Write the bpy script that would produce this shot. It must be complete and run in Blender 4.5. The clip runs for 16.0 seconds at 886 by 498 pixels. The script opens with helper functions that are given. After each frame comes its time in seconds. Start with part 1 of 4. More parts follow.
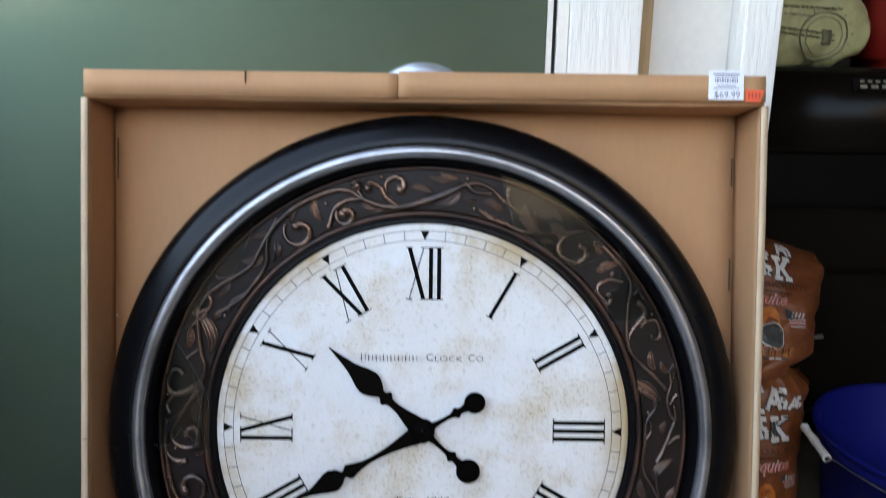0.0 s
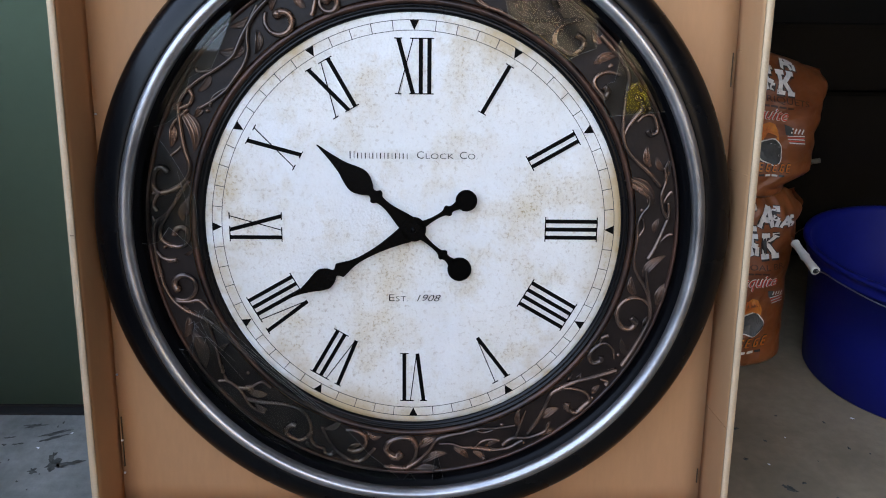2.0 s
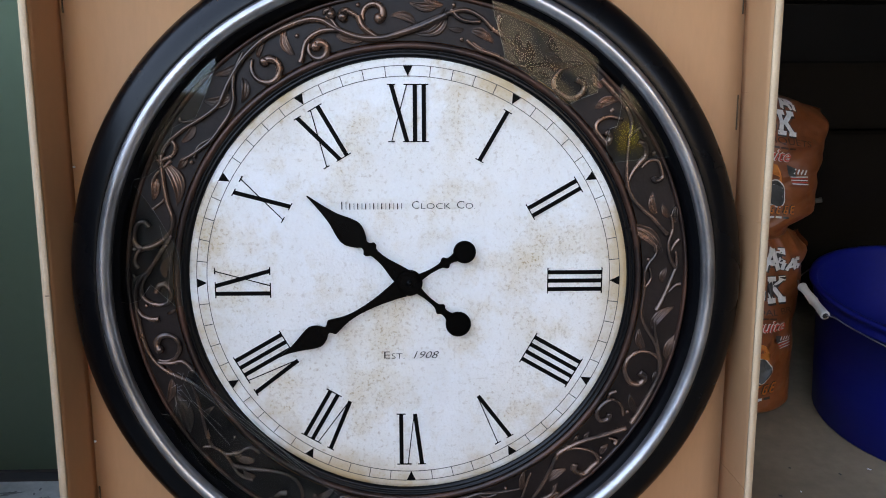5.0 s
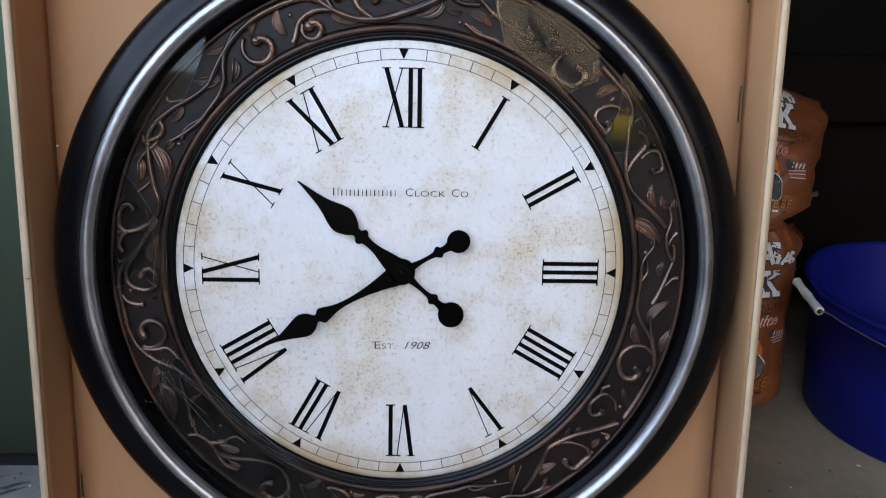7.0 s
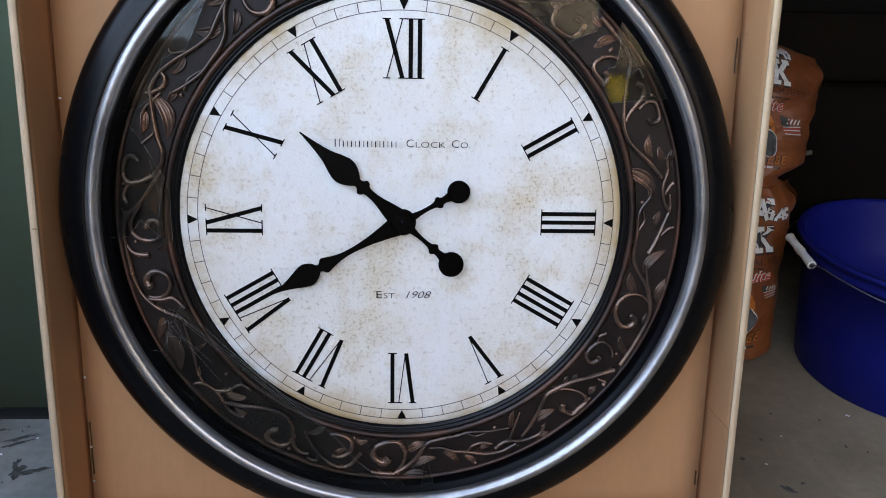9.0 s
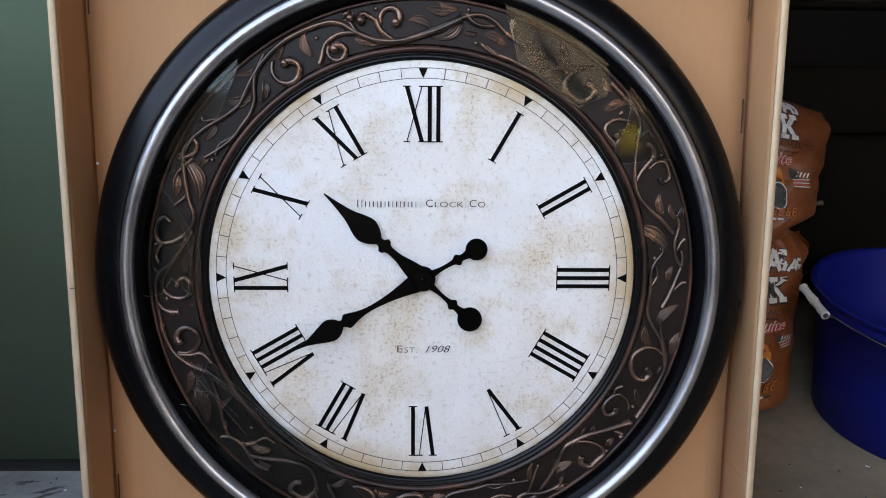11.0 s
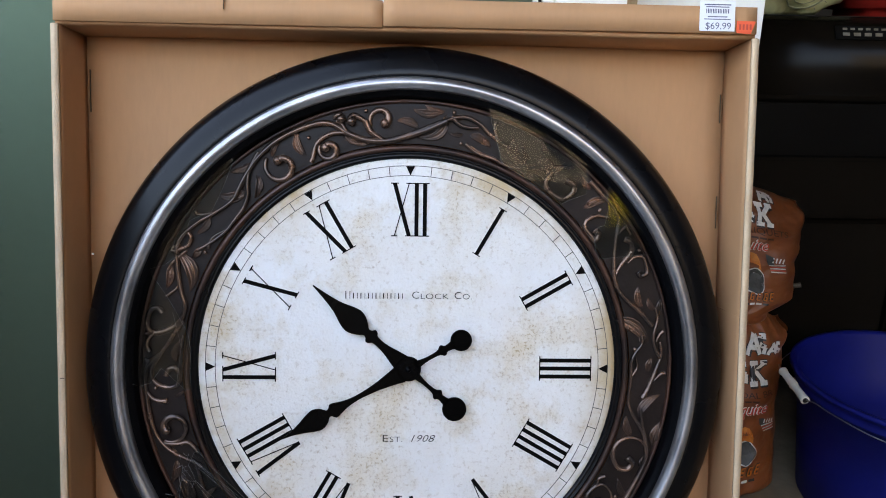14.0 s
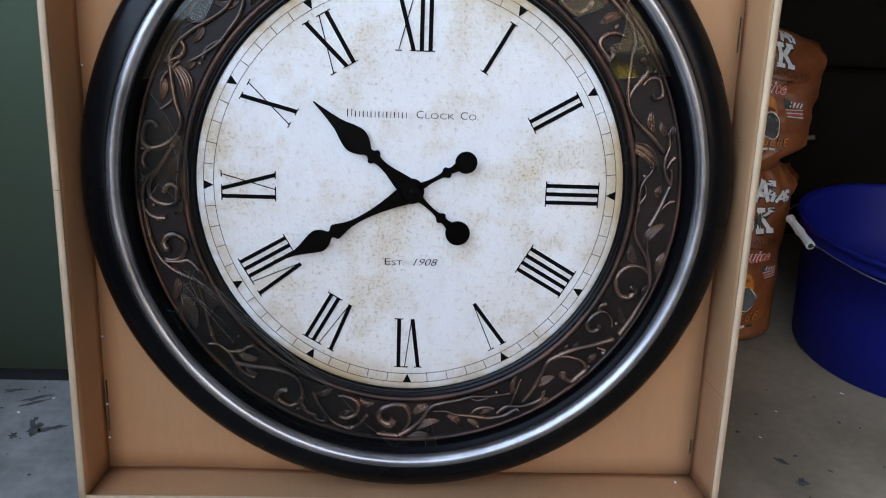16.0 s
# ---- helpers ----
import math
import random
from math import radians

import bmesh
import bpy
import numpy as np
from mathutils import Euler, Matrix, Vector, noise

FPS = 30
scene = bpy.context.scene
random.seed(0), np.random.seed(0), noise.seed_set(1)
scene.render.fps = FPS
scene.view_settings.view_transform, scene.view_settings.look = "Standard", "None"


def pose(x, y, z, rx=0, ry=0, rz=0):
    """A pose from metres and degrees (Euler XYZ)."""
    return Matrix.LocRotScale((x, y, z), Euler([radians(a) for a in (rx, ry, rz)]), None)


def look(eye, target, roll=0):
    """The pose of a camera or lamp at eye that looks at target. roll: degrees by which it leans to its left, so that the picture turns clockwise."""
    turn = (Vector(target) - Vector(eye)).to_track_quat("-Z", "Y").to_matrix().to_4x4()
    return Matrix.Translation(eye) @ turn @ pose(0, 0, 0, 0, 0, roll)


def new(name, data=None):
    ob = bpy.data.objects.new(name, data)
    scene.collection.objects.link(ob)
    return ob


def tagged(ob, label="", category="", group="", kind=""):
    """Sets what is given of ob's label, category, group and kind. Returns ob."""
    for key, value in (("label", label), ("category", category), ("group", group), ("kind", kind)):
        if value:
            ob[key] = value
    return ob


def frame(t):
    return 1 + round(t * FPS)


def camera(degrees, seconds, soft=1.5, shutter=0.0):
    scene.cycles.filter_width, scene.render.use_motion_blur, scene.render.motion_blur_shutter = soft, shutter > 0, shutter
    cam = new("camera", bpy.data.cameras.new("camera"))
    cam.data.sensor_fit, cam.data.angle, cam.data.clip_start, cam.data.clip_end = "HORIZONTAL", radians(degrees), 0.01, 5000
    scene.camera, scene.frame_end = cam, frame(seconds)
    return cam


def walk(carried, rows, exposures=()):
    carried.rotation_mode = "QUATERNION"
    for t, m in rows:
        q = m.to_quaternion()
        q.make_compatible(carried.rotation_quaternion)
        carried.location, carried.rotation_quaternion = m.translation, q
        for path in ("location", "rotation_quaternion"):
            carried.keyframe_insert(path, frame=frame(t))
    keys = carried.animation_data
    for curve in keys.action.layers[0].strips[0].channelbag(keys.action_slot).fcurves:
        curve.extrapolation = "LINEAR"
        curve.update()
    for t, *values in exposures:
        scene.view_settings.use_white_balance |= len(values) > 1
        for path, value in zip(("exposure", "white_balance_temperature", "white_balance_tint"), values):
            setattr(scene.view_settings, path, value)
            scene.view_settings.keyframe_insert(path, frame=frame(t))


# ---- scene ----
cam = camera(61.0, 16.0, soft=1.0, shutter=0.4)
EXPOSURE = 3.86
PATH = [
    (0, (0.019, -0.829, 0.829), (0.025, 1.11, 0.339), 0.8),
    (0.5, (0.027, -0.826, 0.788), (0.058, 1.066, 0.142), 0.8),
    (1, (0.025, -0.836, 0.77), (0.041, 1.036, 0.066), 1.3),
    (1.5, (0.024, -0.836, 0.751), (0.044, 1.006, -0.027), 0.9),
    (2, (0.024, -0.833, 0.742), (0.049, 0.991, -0.079), 0.8),
    (2.5, (0.02, -0.834, 0.727), (0.038, 0.993, -0.086), -0.1),
    (3, (0.016, -0.822, 0.734), (0.057, 1.031, -0.017), 0.9),
    (3.5, (0.017, -0.809, 0.726), (0.05, 1.044, -0.025), -0.5),
    (4, (0.022, -0.811, 0.735), (0.067, 1.048, 0.0), -0.3),
    (4.2, (0.022, -0.806, 0.737), (0.062, 1.054, 0.005), -0.3),
    (6.3, (0.011, -0.76, 0.743), (0.091, 1.108, 0.032), 1.3),
    (6.5, (0.013, -0.756, 0.742), (0.098, 1.113, 0.036), 1.3),
    (7, (0.015, -0.766, 0.739), (0.088, 1.08, -0.028), 1.6),
    (7.5, (0.009, -0.777, 0.729), (0.103, 1.055, -0.067), 1.8),
    (8, (0.008, -0.781, 0.722), (0.106, 1.028, -0.125), 1.9),
    (10.3, (0.007, -0.806, 0.729), (0.073, 1.031, -0.061), 0.9),
    (10.5, (0.003, -0.809, 0.734), (0.063, 1.033, -0.043), 0.9),
    (11, (0.003, -0.81, 0.747), (0.05, 1.052, 0.019), 0.7),
    (11.5, (0.006, -0.81, 0.744), (0.048, 1.048, 0.004), 0.5),
    (12, (0.006, -0.809, 0.745), (0.036, 1.047, 0.001), 0.5),
    (12.5, (0.004, -0.81, 0.744), (0.036, 1.046, -0.002), 1.0),
    (13, (0.001, -0.815, 0.748), (0.036, 1.048, 0.021), 1.7),
    (13.5, (0.001, -0.821, 0.758), (0.05, 1.069, 0.104), 1.1),
    (14, (0.006, -0.824, 0.787), (0.081, 1.092, 0.219), 1.3),
    (14.5, (0.005, -0.827, 0.781), (0.077, 1.084, 0.196), 1.5),
    (15, (0.006, -0.826, 0.758), (0.07, 1.052, 0.074), 2.0),
    (15.5, (0.002, -0.827, 0.729), (0.059, 1.004, -0.074), 2.4),
    (16, (0.005, -0.823, 0.714), (0.081, 0.979, -0.151), 2.5),
]
walk(cam, [(t, look(eye, target, roll)) for t, eye, target, roll in PATH],
     ((0.0, EXPOSURE - 0.05, 8350, 13), (1.0, EXPOSURE, 8300, 14), (2.5, EXPOSURE, 8450, 16), (8.0, EXPOSURE - 0.04, 8450, 16), (11.0, EXPOSURE, 8850, 17), (12.0, EXPOSURE, 8850, 17), (13.0, EXPOSURE - 0.03, 8600, 16), (14.0, EXPOSURE, 8600, 16), (15.0, EXPOSURE, 8000, 14), (16.0, EXPOSURE - 0.03, 8400, 15)))

# ---------------- world and light ----------------
world = bpy.data.worlds.new("world")
scene.world = world
world.use_nodes = True
wn, wl = world.node_tree.nodes, world.node_tree.links
sky = wn.new("ShaderNodeTexSky")
sky.sky_type, sky.sun_disc = "NISHITA", False
sky.sun_elevation, sky.sun_rotation = radians(41), radians(350)
wl.new(sky.outputs[0], wn["Background"].inputs[0])
wn["Background"].inputs[1].default_value = 0.15
sun = new("sun", bpy.data.lights.new("sun", "SUN"))
sun.data.energy, sun.data.angle, sun.data.color = 2.6, radians(0.53), (1.0, 0.95, 0.88)
sun.matrix_world = look((-0.18, 1.0, 0.90), (0, 0, 0))

# ---------------- materials ----------------
def material(name, colour, rough=0.6, metal=0.0, vary=0.12, scale=8.0, fine=120.0, bump=0.15, second=None, spread=(0.4, 0.65), rvary=0.1, depth=0.002, stretch=(1, 1, 1), coat=0.0, spec=0.5):
    """A surface with broad and fine variation of its colour, gloss and relief."""
    m = bpy.data.materials.new(name)
    m.use_nodes = True
    n, l = m.node_tree.nodes, m.node_tree.links
    b = n["Principled BSDF"]
    b.inputs["Metallic"].default_value = metal
    b.inputs["Coat Weight"].default_value = coat
    b.inputs["Specular IOR Level"].default_value = spec
    co = n.new("ShaderNodeTexCoord")
    mp = n.new("ShaderNodeMapping")
    mp.inputs["Scale"].default_value = stretch
    l.new(co.outputs["Object"], mp.inputs[0])
    big, small = n.new("ShaderNodeTexNoise"), n.new("ShaderNodeTexNoise")
    big.inputs["Scale"].default_value, big.inputs["Detail"].default_value = scale, 5
    small.inputs["Scale"].default_value, small.inputs["Detail"].default_value = fine, 4
    for t in (big, small):
        l.new(mp.outputs[0], t.inputs["Vector"])
    ramp = n.new("ShaderNodeValToRGB")
    c2 = second or tuple(c * (1 - vary) for c in colour)
    ramp.color_ramp.elements[0].position, ramp.color_ramp.elements[1].position = spread
    ramp.color_ramp.elements[0].color, ramp.color_ramp.elements[1].color = (*c2, 1), (*colour, 1)
    l.new(big.outputs["Fac"], ramp.inputs[0])
    mix = n.new("ShaderNodeMix")
    mix.data_type, mix.blend_type = "RGBA", "MULTIPLY"
    mix.inputs["Factor"].default_value = min(1.0, vary * 2)
    l.new(ramp.outputs[0], mix.inputs["A"])
    gray = n.new("ShaderNodeValToRGB")
    gray.color_ramp.elements[0].position, gray.color_ramp.elements[1].position = 0.3, 0.7
    gray.color_ramp.elements[0].color, gray.color_ramp.elements[1].color = (0.6, 0.6, 0.6, 1), (1, 1, 1, 1)
    l.new(small.outputs["Fac"], gray.inputs[0])
    l.new(gray.outputs[0], mix.inputs["B"])
    l.new(mix.outputs["Result"], b.inputs["Base Color"])
    rr = n.new("ShaderNodeMapRange")
    rr.inputs["To Min"].default_value, rr.inputs["To Max"].default_value = max(0.02, rough - rvary), min(1, rough + rvary)
    l.new(big.outputs["Fac"], rr.inputs[0])
    l.new(rr.outputs[0], b.inputs["Roughness"])
    bp = n.new("ShaderNodeBump")
    bp.inputs["Strength"].default_value, bp.inputs["Distance"].default_value = bump, depth
    l.new(small.outputs["Fac"], bp.inputs["Height"])
    l.new(bp.outputs[0], b.inputs["Normal"])
    return m


def speckled(name, base, stain, fleck):
    """Aged printed paper: broad tan stains and fine flecks."""
    m = material(name, base, 0.55, 0, 0.06, 9, 320, 0.8, rvary=0.05, depth=0.0014)
    n, l = m.node_tree.nodes, m.node_tree.links
    b = n["Principled BSDF"]
    src = b.inputs["Base Color"].links[0].from_socket
    co = n.new("ShaderNodeTexCoord")

    def layer(prev, scale, detail, lo, hi, colour, amount, mask=None):
        t = n.new("ShaderNodeTexNoise")
        t.inputs["Scale"].default_value, t.inputs["Detail"].default_value, t.inputs["Roughness"].default_value = scale, detail, 0.65
        l.new(co.outputs["Object"], t.inputs["Vector"])
        r = n.new("ShaderNodeMapRange")
        r.inputs["From Min"].default_value, r.inputs["From Max"].default_value, r.inputs["To Max"].default_value = lo, hi, amount
        l.new(t.outputs["Fac"], r.inputs[0])
        f = r.outputs[0]
        if mask is not None:
            k = n.new("ShaderNodeMath")
            k.operation = "MULTIPLY"
            l.new(f, k.inputs[0]), l.new(mask, k.inputs[1])
            f = k.outputs[0]
        x = n.new("ShaderNodeMix")
        x.data_type = "RGBA"
        l.new(f, x.inputs["Factor"]), l.new(prev, x.inputs["A"])
        x.inputs["B"].default_value = (*colour, 1)
        return x.outputs["Result"], r.outputs[0]

    s1, mask = layer(src, 12, 5, 0.50, 0.70, stain, 0.75)
    s2, mask2 = layer(s1, 7, 4, 0.34, 0.58, stain, 0.30)
    s3, _ = layer(s2, 170, 8, 0.545, 0.655, fleck, 1.7, mask2)
    s4, _ = layer(s3, 260, 7, 0.525, 0.62, fleck, 1.2, mask)
    ln = n.new("ShaderNodeVectorMath")
    ln.operation = "LENGTH"
    l.new(co.outputs["Object"], ln.inputs[0])
    ring = n.new("ShaderNodeMapRange")
    ring.inputs["From Min"].default_value, ring.inputs["From Max"].default_value = 0.204, 0.246
    l.new(ln.outputs["Value"], ring.inputs[0])
    s5, _ = layer(s4, 6, 5, 0.43, 0.60, tuple(c * k for c, k in zip(stain, (0.80, 0.70, 0.58))), 1.0, ring.outputs[0])
    s5, _ = layer(s5, 430, 5, 0.56, 0.62, fleck, 0.55, mask2)
    l.new(s5, b.inputs["Base Color"])
    return m


CARD = material("kraft_cardboard", (0.485, 0.243, 0.112), 0.75, 0, 0.07, 5, 70, 0.06, depth=0.0008, stretch=(3, 1, 0.7))
CARD_EDGE = material("cardboard_edge", (0.62, 0.44, 0.28), 0.85, 0, 0.12, 30, 400, 0.3)
# the shade inside cuts, put into a colour
CARD_DARK = material("slot_shadow_gap", (0.10, 0.055, 0.025), 0.9)
BLACK = material("black_satin_paint", (0.0026, 0.0026, 0.0032), 0.27, 0, 0.15, 10, 220, 0.03, rvary=0.04, spec=0.20)
BLACK_DULL = material("black_dull_paint", (0.0022, 0.0022, 0.0028), 0.34, 0, 0.15, 10, 220, 0.03, rvary=0.04, spec=0.09)
PEWTER = material("rubbed_pewter_paint", (0.46, 0.46, 0.47), 0.32, 0.9, 0.18, 14, 160, 0.05, second=(0.26, 0.26, 0.27), spread=(0.3, 0.6))
BRONZE = material("dark_bronze_ground", (0.019, 0.0115, 0.0095), 0.45, 0.1, 0.3, 20, 200, 0.2, second=(0.011, 0.007, 0.006), spec=0.2)
COPPER = material("copper_rubbed_relief", (0.235, 0.135, 0.094), 0.25, 0.72, 0.3, 26, 260, 0.10, second=(0.075, 0.056, 0.048), spread=(0.38, 0.62))
COPPER_LIP = material("copper_rubbed_lip", (0.086, 0.036, 0.022), 0.36, 0.4, 0.3, 18, 200, 0.15, second=(0.030, 0.017, 0.014))
DIAL = speckled("aged_dial_paper", (0.81, 0.80, 0.775), (0.62, 0.50, 0.33), (0.33, 0.22, 0.11))
INK = material("black_print", (0.0028, 0.0026, 0.0025), 0.6, 0, 0.1, 60, 300, 0.02, spec=0.04)
RAIL_INK = material("thin_black_print", (0.05, 0.045, 0.04), 0.6, 0, 0.2, 60, 300, 0.02)
POINTER = material("black_pointer_paint", (0.0014, 0.0014, 0.0014), 0.25, 0, 0.1, 30, 300, 0.02, spec=0.06)
DOOR_GREEN = material("satin_green_paint", (0.134, 0.192, 0.130), 0.36, 0, 0.06, 3, 60, 0.04, rvary=0.06)
WHITE_TRIM = material("white_grained_trim", (0.80, 0.775, 0.715), 0.55, 0, 0.05, 2, 20, 0.8, depth=0.004, stretch=(4, 4, 0.5))
WHITE_FLAT = material("white_wall_paint", (0.75, 0.71, 0.635), 0.6, 0, 0.08, 4, 90, 0.15)
STRIP_BROWN = material("grained_brown", (0.48, 0.32, 0.165), 0.7, 0, 0.2, 5, 40, 0.2, stretch=(5, 5, 0.3))
GAP = material("plain_black", (0.012, 0.012, 0.012), 0.7)
# concrete with the warm bounce off the cardboard put into its tan
CONCRETE_BOUNCE = material("worn_concrete_bounce_tan", (0.33, 0.258, 0.175), 0.60, 0, 0.22, 4.5, 60, 0.3, second=(0.20, 0.152, 0.10), depth=0.003)
# dark on purpose: less light bounces up from the unseen ground
DARK_GROUND = material("dark_low_bounce_ground", (0.055, 0.055, 0.055), 0.85, 0, 0.3, 4, 120, 0.4)
CONCRETE = material("worn_concrete", (0.27, 0.28, 0.265), 0.85, 0, 0.25, 9, 70, 0.5, second=(0.16, 0.17, 0.155), depth=0.004, spread=(0.36, 0.6))
STAIN = material("dark_concrete_stain", (0.085, 0.09, 0.082), 0.85, 0, 0.4, 90, 240, 0.3, second=(0.045, 0.047, 0.043), spread=(0.38, 0.56))
OVERHEAD = material("tan_overhead_board", (0.34, 0.28, 0.21), 0.8, 0, 0.15, 3, 40, 0.2)
# kept very dark so that walls out of view send back little light
DARK_BOARDS = material("dark_brown_boards", (0.026, 0.023, 0.019), 0.8, 0, 0.3, 3, 40, 0.2)
TANWALL = material("tan_painted_wall", (0.31, 0.27, 0.215), 0.7, 0, 0.02, 3, 60, 0.02)
YELLOW = material("yellow_bin_plastic", (0.62, 0.50, 0.03), 0.5, 0, 0.1, 6)
# near-black brown: the dimness of the garage is put into this colour
GARAGE_DARK = material("garage_dark_in_paint", (0.020, 0.016, 0.012), 0.8, 0, 0.2, 3, 40, 0.2)
BLUE = material("blue_pail_plastic", (0.003, 0.008, 0.125), 0.48, 0, 0.12, 5, 90, 0.05, spec=0.16)
GRIP = material("white_grip_plastic", (0.66, 0.63, 0.56), 0.5, 0, 0.1, 40, 200, 0.1)
WIRE = material("zinc_wire", (0.30, 0.30, 0.31), 0.35, 0.9, 0.15, 40, 200, 0.1)
BAG = material("orange_brown_paper_bag", (0.225, 0.062, 0.017), 0.42, 0, 0.15, 9, 70, 0.35, second=(0.145, 0.038, 0.011), depth=0.003)
BAG_WHITE = material("white_bag_print", (0.66, 0.63, 0.58), 0.5, 0, 0.15, 25, 200, 0.1)
BAG_RED = material("red_bag_print", (0.55, 0.05, 0.025), 0.5)
BAG_FLAME = material("flame_bag_print", (0.58, 0.19, 0.02), 0.5, 0, 0.3, 30, 200, 0.1, second=(0.45, 0.10, 0.01))
BAG_COAL = material("dark_bag_print", (0.025, 0.022, 0.02), 0.5)
BAG_STONE = material("grey_bag_print", (0.06, 0.06, 0.055), 0.5, 0, 0.3, 40)
BAG_BROWN = material("brown_bag_print", (0.045, 0.014, 0.007), 0.5)
GRILL = material("black_enamel", (0.0085, 0.0062, 0.0043), 0.20, 0, 0.2, 6, 90, 0.02, spec=0.07)
GRILL_MATT = material("black_grill_steel", (0.004, 0.0035, 0.003), 0.45, 0, 0.2, 6, 90, 0.05, spec=0.08)
LEVER = material("worn_dull_lever", (0.10, 0.085, 0.065), 0.6, 0.2, 0.3, 60)
BADGE = material("worn_badge_metal", (0.35, 0.31, 0.24), 0.5, 0.5, 0.2, 60)
PAPER = material("olive_printed_bag", (0.45, 0.42, 0.20), 0.6, 0, 0.15, 10, 80, 0.3, depth=0.003)
PAPER_INK = material("olive_bag_print", (0.20, 0.20, 0.11), 0.6)
RED = material("red_container_plastic", (0.34, 0.018, 0.012), 0.45, 0, 0.15, 6)
LABEL = material("white_price_label", (0.80, 0.81, 0.84), 0.5, 0, 0.03, 20)
LABEL_INK = material("blue_black_label_ink", (0.13, 0.13, 0.20), 0.6)
ORANGE = material("orange_sticker", (0.85, 0.10, 0.03), 0.5, 0, 0.05)
KNOB = material("brushed_nickel", (0.62, 0.66, 0.70), 0.3, 0.8, 0.1, 30)


def glass(name, tint, gloss):
    m = bpy.data.materials.new(name)
    m.use_nodes = True
    n, l = m.node_tree.nodes, m.node_tree.links
    n.remove(n["Principled BSDF"])
    tr, gl, mx = (n.new("ShaderNode" + k) for k in ("BsdfTransparent", "BsdfGlossy", "MixShader"))
    tr.inputs[0].default_value = (*tint, 1)
    gl.inputs["Roughness"].default_value = gloss
    gl.inputs[0].default_value = (0.058, 0.058, 0.056, 1)
    no, rr = n.new("ShaderNodeTexNoise"), n.new("ShaderNodeBump")
    no.inputs["Scale"].default_value = 6
    rr.inputs["Strength"].default_value, rr.inputs["Distance"].default_value = 0.004, 0.01
    l.new(no.outputs["Fac"], rr.inputs["Height"]), l.new(rr.outputs[0], gl.inputs["Normal"])
    mx.inputs[0].default_value = 0.14
    l.new(tr.outputs[0], mx.inputs[1]), l.new(gl.outputs[0], mx.inputs[2])
    l.new(mx.outputs[0], n["Material Output"].inputs[0])
    return m


CHIP = material("glass_fracture", (0.15, 0.152, 0.145), 0.25, 0, 0.1, 60, 300, 0.1)
GLASS = glass("broken_clear_glass", (0.975, 1.0, 0.985), 0.015)

# ---------------- mesh helpers ----------------
def thing(name, m, label, category, group="", kind=""):
    ob = new(name)
    ob.empty_display_size = 0.05
    ob.matrix_world = m
    return tagged(ob, label, category, group, kind)


def part(name, bm, mat, parent=None, label="", smooth=True, m=None):
    """Links a bmesh as one mesh object under a thing or a part."""
    me = bpy.data.meshes.new(name)
    bmesh.ops.recalc_face_normals(bm, faces=bm.faces)
    bm.to_mesh(me)
    bm.free()
    me.materials.append(mat)
    me.shade_smooth() if smooth else me.shade_flat()
    ob = new(name, me)
    if parent is not None:
        ob.parent = parent
    if m is not None:
        ob.matrix_basis = m
    return tagged(ob, label)


def box(x0, x1, y0, y1, z0, z1, bevel=0.0, bm=None):
    b = bmesh.new()
    bmesh.ops.create_cube(b, size=1, matrix=Matrix.LocRotScale(((x0 + x1) / 2, (y0 + y1) / 2, (z0 + z1) / 2), None, (x1 - x0, y1 - y0, z1 - z0)))
    if bevel:
        bmesh.ops.bevel(b, geom=b.edges[:], offset=bevel, segments=2, affect="EDGES", clamp_overlap=True)
    if bm is None:
        return b
    merge(bm, b)
    return bm


def merge(bm, b, m=None):
    if m is not None:
        b.transform(m)
    me = bpy.data.meshes.new("join")
    b.to_mesh(me)
    b.free()
    bm.from_mesh(me)
    bpy.data.meshes.remove(me)


def lathe(profile, steps=128, axis="y"):
    """Turns (radius, height) pairs round the local y axis (height is y) or z axis."""
    bm = bmesh.new()
    rings = []
    for r, h in profile:
        ring = []
        for i in range(steps):
            a = 2 * math.pi * i / steps
            ring.append(bm.verts.new((r * math.sin(a), h, r * math.cos(a)) if axis == "y" else (r * math.cos(a), r * math.sin(a), h)))
        rings.append(ring)
    for p, q in zip(rings, rings[1:]):
        for i in range(steps):
            j = (i + 1) % steps
            bm.faces.new((p[i], p[j], q[j], q[i]))
    return bm


def spline(points, n=8):
    """A smooth line through points."""
    pts = [Vector(p) for p in points]
    out = []
    for i in range(len(pts) - 1):
        a, b, c, d = pts[max(i - 1, 0)], pts[i], pts[i + 1], pts[min(i + 2, len(pts) - 1)]
        for k in range(n):
            t = k / n
            out.append(0.5 * (2 * b + (c - a) * t + (2 * a - 5 * b + 4 * c - d) * t * t + (3 * b - a - 3 * c + d) * t ** 3))
    out.append(pts[-1])
    return out


